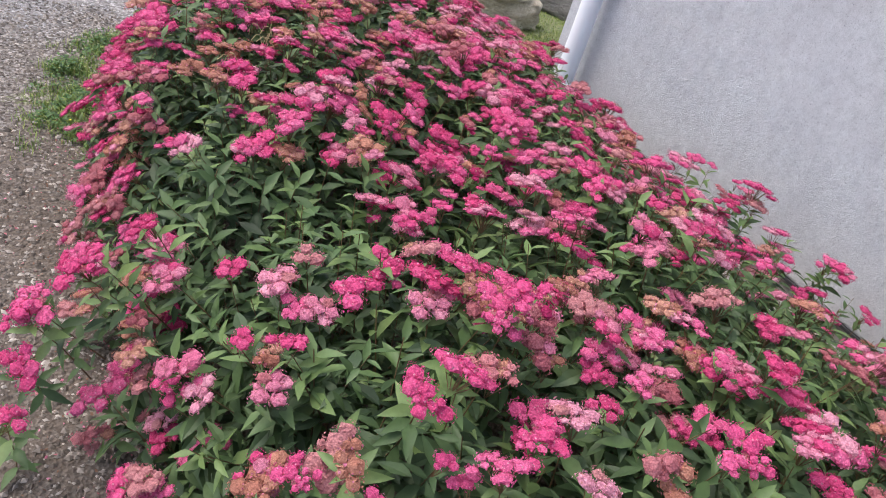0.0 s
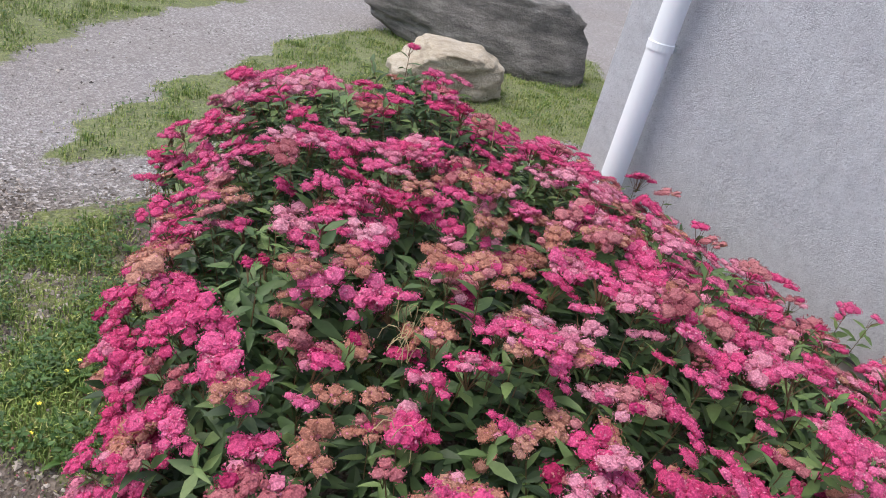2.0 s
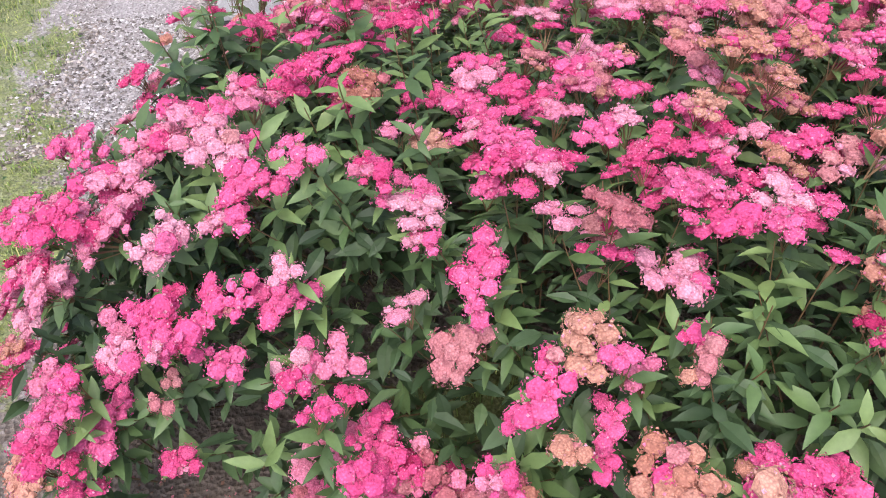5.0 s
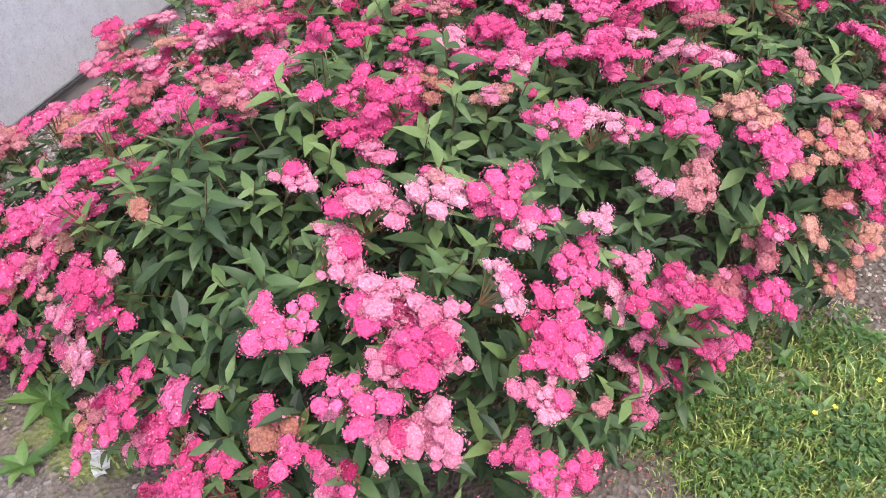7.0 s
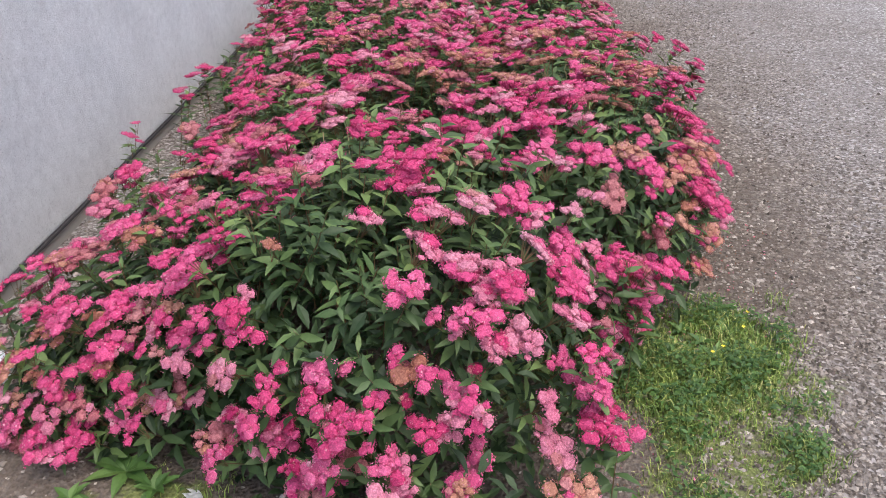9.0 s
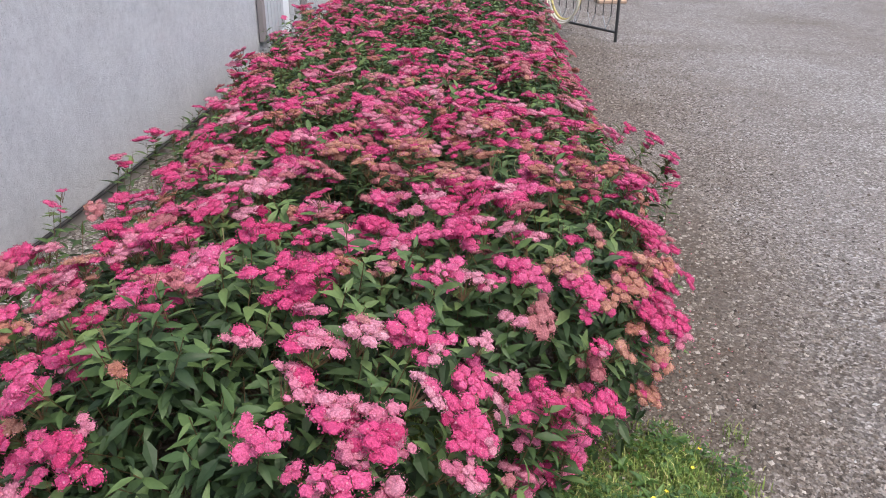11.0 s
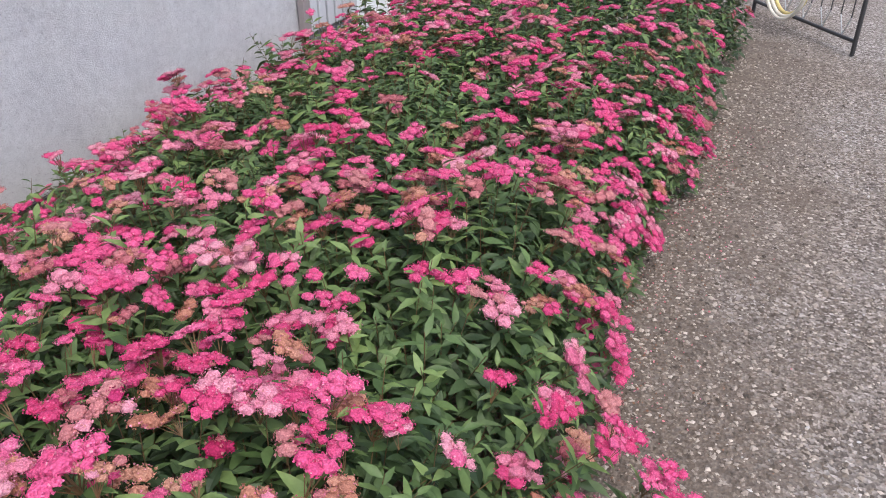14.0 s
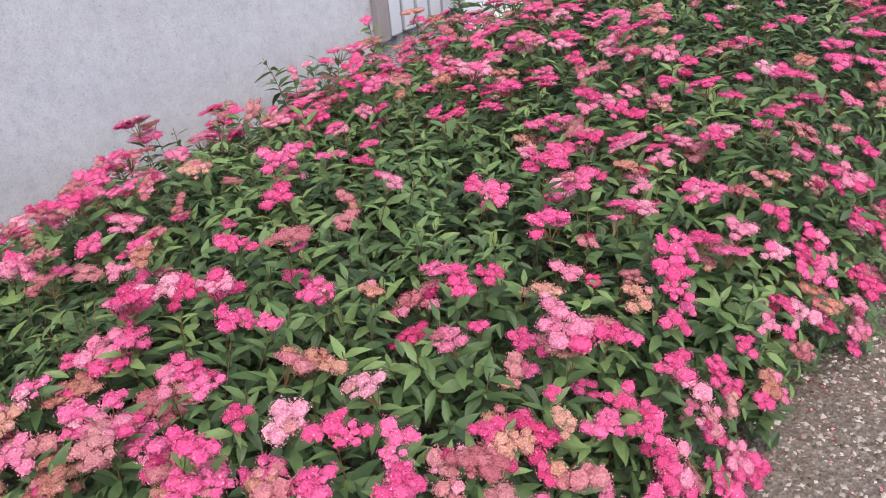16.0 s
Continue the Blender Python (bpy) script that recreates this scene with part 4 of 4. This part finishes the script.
def scatter_grass():
    rnd = random.Random(17)
    verts, faces = [], []

    def blade(x, y, h):
        a, lean = rnd.uniform(0, 6.28), rnd.uniform(0.1, 0.9)
        z = ground_z(x, y) - 0.003
        dx, dy = math.cos(a), math.sin(a)
        w = rnd.uniform(0.0012, 0.0028)
        k = len(verts)
        verts.extend([(x - dy * w, y + dx * w, z), (x + dy * w, y - dx * w, z),
                      (x + dx * h * lean * 0.3 + dy * w * 0.7, y + dy * h * lean * 0.3 - dx * w * 0.7, z + h * 0.62),
                      (x + dx * h * lean * 0.3 - dy * w * 0.7, y + dy * h * lean * 0.3 + dx * w * 0.7, z + h * 0.62),
                      (x + dx * h * lean, y + dy * h * lean, z + h * (1.05 - 0.4 * lean))])
        faces.extend([(k, k + 1, k + 2, k + 3), (k + 3, k + 2, k + 4)])

    made = 0
    while made < 32000:
        made += 1
        if made % 5 == 0:
            x, y = rnd.uniform(-2.65, -1.9), rnd.uniform(-0.35, 0.9)
        elif made % 5 < 3:
            x, y = rnd.uniform(-2.75, 2.6), rnd.uniform(-0.5, 3.6)
        else:
            x, y = rnd.uniform(-4.0, 2.6), rnd.uniform(1.6, 6.4)
        g = sample(TURF, x, y)
        if g < 0.2 or rnd.random() > g * (0.6 + 0.9 * sample(TUFTS, x, y)) or x > -0.03 and y < CORNER + 0.05:
            continue
        tall = rnd.uniform(0.014, 0.042) * (0.6 + 0.6 * g + 0.9 * max(0, sample(TUFTS, x, y)))
        if y > 1.6:
            tall *= 0.7
        spread = rnd.uniform(0.012, 0.04)
        for _ in range(rnd.randint(7, 16)):
            blade(x + rnd.gauss(0, spread), y + rnd.gauss(0, spread), tall * rnd.uniform(0.5, 1.25))
    me = mesh_data("grass", verts, faces, [GRASS])
    tagged(new("grass", me), "short uneven green grass with dry yellow blades", "grass", kind="stuff")


scatter_grass()


# ---------------------------------------------------------------- far end of the wall
def shutter(place):
    """A boarded shutter folded open against the wall."""
    ob = thing("shutter", "grey ribbed wooden shutter folded open against the wall", "shutter", place, "open shutters beside the door")
    part("edge_plank", box(-0.030, 0.012, -0.075, -0.004, 0, 1.85, 0.004), SHUTTER_EDGE, ob, "weathered brown edge plank")
    board = box(-0.024, 0.004, -0.082, -0.010, 0.01, 1.84, 0.005)
    me = bpy.data.meshes.new("board")
    board.to_mesh(me)
    board.free()
    me.materials.append(SHUTTER)
    for i in range(6):
        b = new("board", me)
        b.parent = ob
        b.location = (0, -0.078 - 0.094 * i, 0)
    part("batten", box(0.005, 0.014, -0.655, -0.076, 0.02, 1.83), SHUTTER_EDGE, ob)
    return ob


first = shutter((-0.02, -4.37, 0.42))
copy_thing(first, pose(-0.02, -5.75, 0.42))


def garden_door():
    ob = tagged(new("door_1"), "pale painted door set back in the wall", "door", kind="structure")
    ob.location = (0.10, -5.38, 0.18)
    part("door_leaf", box(0.0, 0.045, -0.345, 0.345, 0.0, 2.0, 0.004), METAL_PIPE, ob)
    for z0, z1 in ((0.12, 0.85), (0.97, 1.86)):
        part("panel", box(-0.008, 0.001, -0.24, 0.24, z0, z1, 0.004), METAL_PIPE, ob)
    part("handle", tube([(-0.002, 0.28, 1.0), (-0.05, 0.28, 1.0), (-0.055, 0.19, 1.0)], 0.008, 8), ZINC, ob, "metal lever handle")


garden_door()


def iron_gate():
    """A light iron gate leaf standing open on the gravel."""
    foot, end = Vector((-3.10, -6.92, 0.0)), Vector((-2.30, -8.02, 0.0))
    d = end - foot
    ob = thing("iron_gate", "dark iron gate leaf standing open on the gravel", "gate", foot)
    for u in (0.0, 1.0):
        p = d * u
        part("post", tube([p, p + Vector((0, 0, 1.15))], 0.017, 10), IRON, ob)
    for z in (0.10, 1.10):
        part("rail", tube([Vector((0, 0, z)), d + Vector((0, 0, z))], 0.014, 10), IRON, ob)
    for u in (0.12, 0.30, 0.48, 0.66, 0.84):
        for side in (-0.045, 0.045):
            a = d * (u + side)
            bar = part("bar", tube([a + Vector((0, 0, 1.10)), a + Vector((0, 0, 0.25))], 0.005, 6), IRON, ob)
            part("tip", tube([a + Vector((0, 0, 0.25)), d * u + Vector((0, 0, 0.115))], 0.0045, 6), ZINC, bar, "pale bare end bent to a point")
    return ob


iron_gate()


def hose():
    ob = thing("garden_hose", "cream and yellow garden hose hanging in loops on the iron gate", "hose", (-2.62, -7.46, 0.44))
    d = Vector((0.80, -1.10, 0)).normalized()
    side = Vector((-d.y, d.x, 0))
    for i in range(3):
        r, off = 0.29 + 0.02 * i, 0.05 + 0.026 * i
        pts = [d * (r * math.cos(a)) * 0.85 + Vector((0, 0, r * math.sin(a))) + side * off for a in (2 * math.pi * k / 40 for k in range(41))]
        part("loop", tube(pts, 0.014, 8, False), HOSE if i == 0 else CREAM, ob, shade=True)


hose()
bm = box(-0.2, 0.2, -0.14, 0.14, 0, 0.045, 0.01)
slab = part("paving_slab", bm, simple("sandstone_slab", (0.42, 0.28, 0.2), (0.52, 0.38, 0.29), 18.0, 0.9), None)
slab.matrix_world = pose(-3.40, -9.9, 0.004, 0, 0, 8)
tagged(slab, "buff sandstone slab lying on the gravel", "slab")


# ---------------------------------------------------------------- small things at the bed's end
def litter():
    bm = bmesh.new()
    grid = [[bm.verts.new((0.014 * i - 0.05, 0.012 * j - 0.02 + 0.004 * math.sin(i), 0.008 + 0.006 * math.sin(1.7 * i + j) + 0.004 * j)) for j in range(4)] for i in range(8)]
    for i in range(7):
        for j in range(3):
            if (i, j) not in ((0, 0), (6, 2), (6, 1)):
                bm.faces.new((grid[i][j], grid[i + 1][j], grid[i + 1][j + 1], grid[i][j + 1]))
    bmesh.ops.solidify(bm, geom=bm.faces[:], thickness=0.0012)
    ob = part("scrap", bm, PAPER, None)
    ob.matrix_world = pose(-0.88, 0.60, ground_z(-0.88, 0.60), 0, 0, -40)
    tagged(ob, "crumpled white scrap lying on the soil", "litter")


litter()


def broad_weed(place, turn, count, size):
    rnd = random.Random(int(100 * place[0]))
    ob = thing("weed", "broad-leaved green weed growing on the soil", "plant", (place[0], place[1], ground_z(*place)), "weeds at the bed's end")
    for i in range(count):
        a = turn + 2.4 * i + rnd.uniform(-0.3, 0.3)
        rise = radians(rnd.uniform(12, 50))
        dirn = Vector((math.cos(a) * math.cos(rise), math.sin(a) * math.cos(rise), math.sin(rise)))
        v, f, ix = [], [], []
        leaf_geometry(v, f, ix, Vector((0, 0, 0.005)), dirn, Vector((0, 0, 1)), size * rnd.uniform(0.7, 1.15), size * 0.42, 0.35, 0.35, 0)
        leaf = new("leaf", mesh_data("leaf", v, f, [WEED], ix))
        leaf.parent = ob


WEED = leaf_material("weed_leaf", (0.04, 0.09, 0.022), (0.09, 0.18, 0.045), (0.19, 0.30, 0.085))
for spot, size in (((-0.66, 0.50), 0.10), ((-0.76, 0.56), 0.07), ((-0.55, 0.60), 0.06), ((-2.32, -0.05), 0.05), ((-2.40, 0.12), 0.06), ((-2.25, 0.20), 0.05), ((-2.42, -0.12), 0.06), ((-2.2, 0.08), 0.05),
                   ((-2.34, 0.04), 0.06), ((-2.44, -0.24), 0.05), ((-2.27, -0.12), 0.05), ((-2.16, 0.2), 0.04), ((-2.5, 0.05), 0.05), ((-2.0, 0.62), 0.05), ((-0.72, 0.66), 0.07)):
    broad_weed(spot, 3 * spot[0], 8, size)


def scatter_clover():
    """Small rounded leaves among the grass."""
    rnd = random.Random(23)
    verts, faces, index = [], [], []
    made = 0
    while made < 46000:
        made += 1
        x, y = (rnd.uniform(-2.65, -1.9), rnd.uniform(-0.4, 0.9)) if made % 3 else (rnd.uniform(-2.6, 2.0), rnd.uniform(0.4, 3.3))
        g = sample(TURF, x, y)
        if g < 0.3 or rnd.random() > g * (0.35 + 1.3 * sample(TUFTS, x, y)) or x > -0.02 and y < CORNER + 0.02:
            continue
        a, rise = rnd.uniform(0, 6.28), radians(rnd.uniform(0, 45))
        d = Vector((math.cos(a) * math.cos(rise), math.sin(a) * math.cos(rise), math.sin(rise)))
        size = rnd.uniform(0.007, 0.022)
        leaf_geometry(verts, faces, index, Vector((x, y, ground_z(x, y) + rnd.uniform(0.008, 0.055))), d, Vector((rnd.uniform(-0.4, 0.4), rnd.uniform(-0.4, 0.4), 1)).normalized(), size, size * 0.6, 0.3, 0.2, 0)
    tagged(new("clover", mesh_data("clover", verts, faces, [WEED], index)), "small rounded green leaves among the grass", "clover", kind="stuff")


scatter_clover()


def yellow_flower(place, tall):
    """A little yellow meadow flower on a thin stalk."""
    ob = thing("yellow_flower", "tiny yellow flower on a thin stalk in the grass", "flower", (place[0], place[1], ground_z(*place)), "yellow flowers in the grass")
    part("stalk", tube([(0, 0, 0), (0.004, 0.002, tall * 0.6), (0.006, 0.005, tall)], 0.0009, 5), GRASS, ob)
    for k in range(5):
        a = 2 * math.pi * k / 5
        v, f, ix = [], [], []
        leaf_geometry(v, f, ix, Vector((0.006, 0.005, tall)), Vector((math.cos(a), math.sin(a), 0.35)).normalized(), Vector((0, 0, 1)), 0.007, 0.006, 0.2, 0.2, 0)
        petal = new("petal", mesh_data("petal", v, f, [YELLOW], ix))
        petal.parent = ob


YELLOW = simple("yellow_petal", (0.72, 0.56, 0.03), (0.82, 0.68, 0.06), 60.0, 0.6)
for spot in ((-2.33, 0.05), (-2.50, -0.17), (-2.37, 0.02), (-2.46, -0.08)):
    yellow_flower(spot, 0.05)
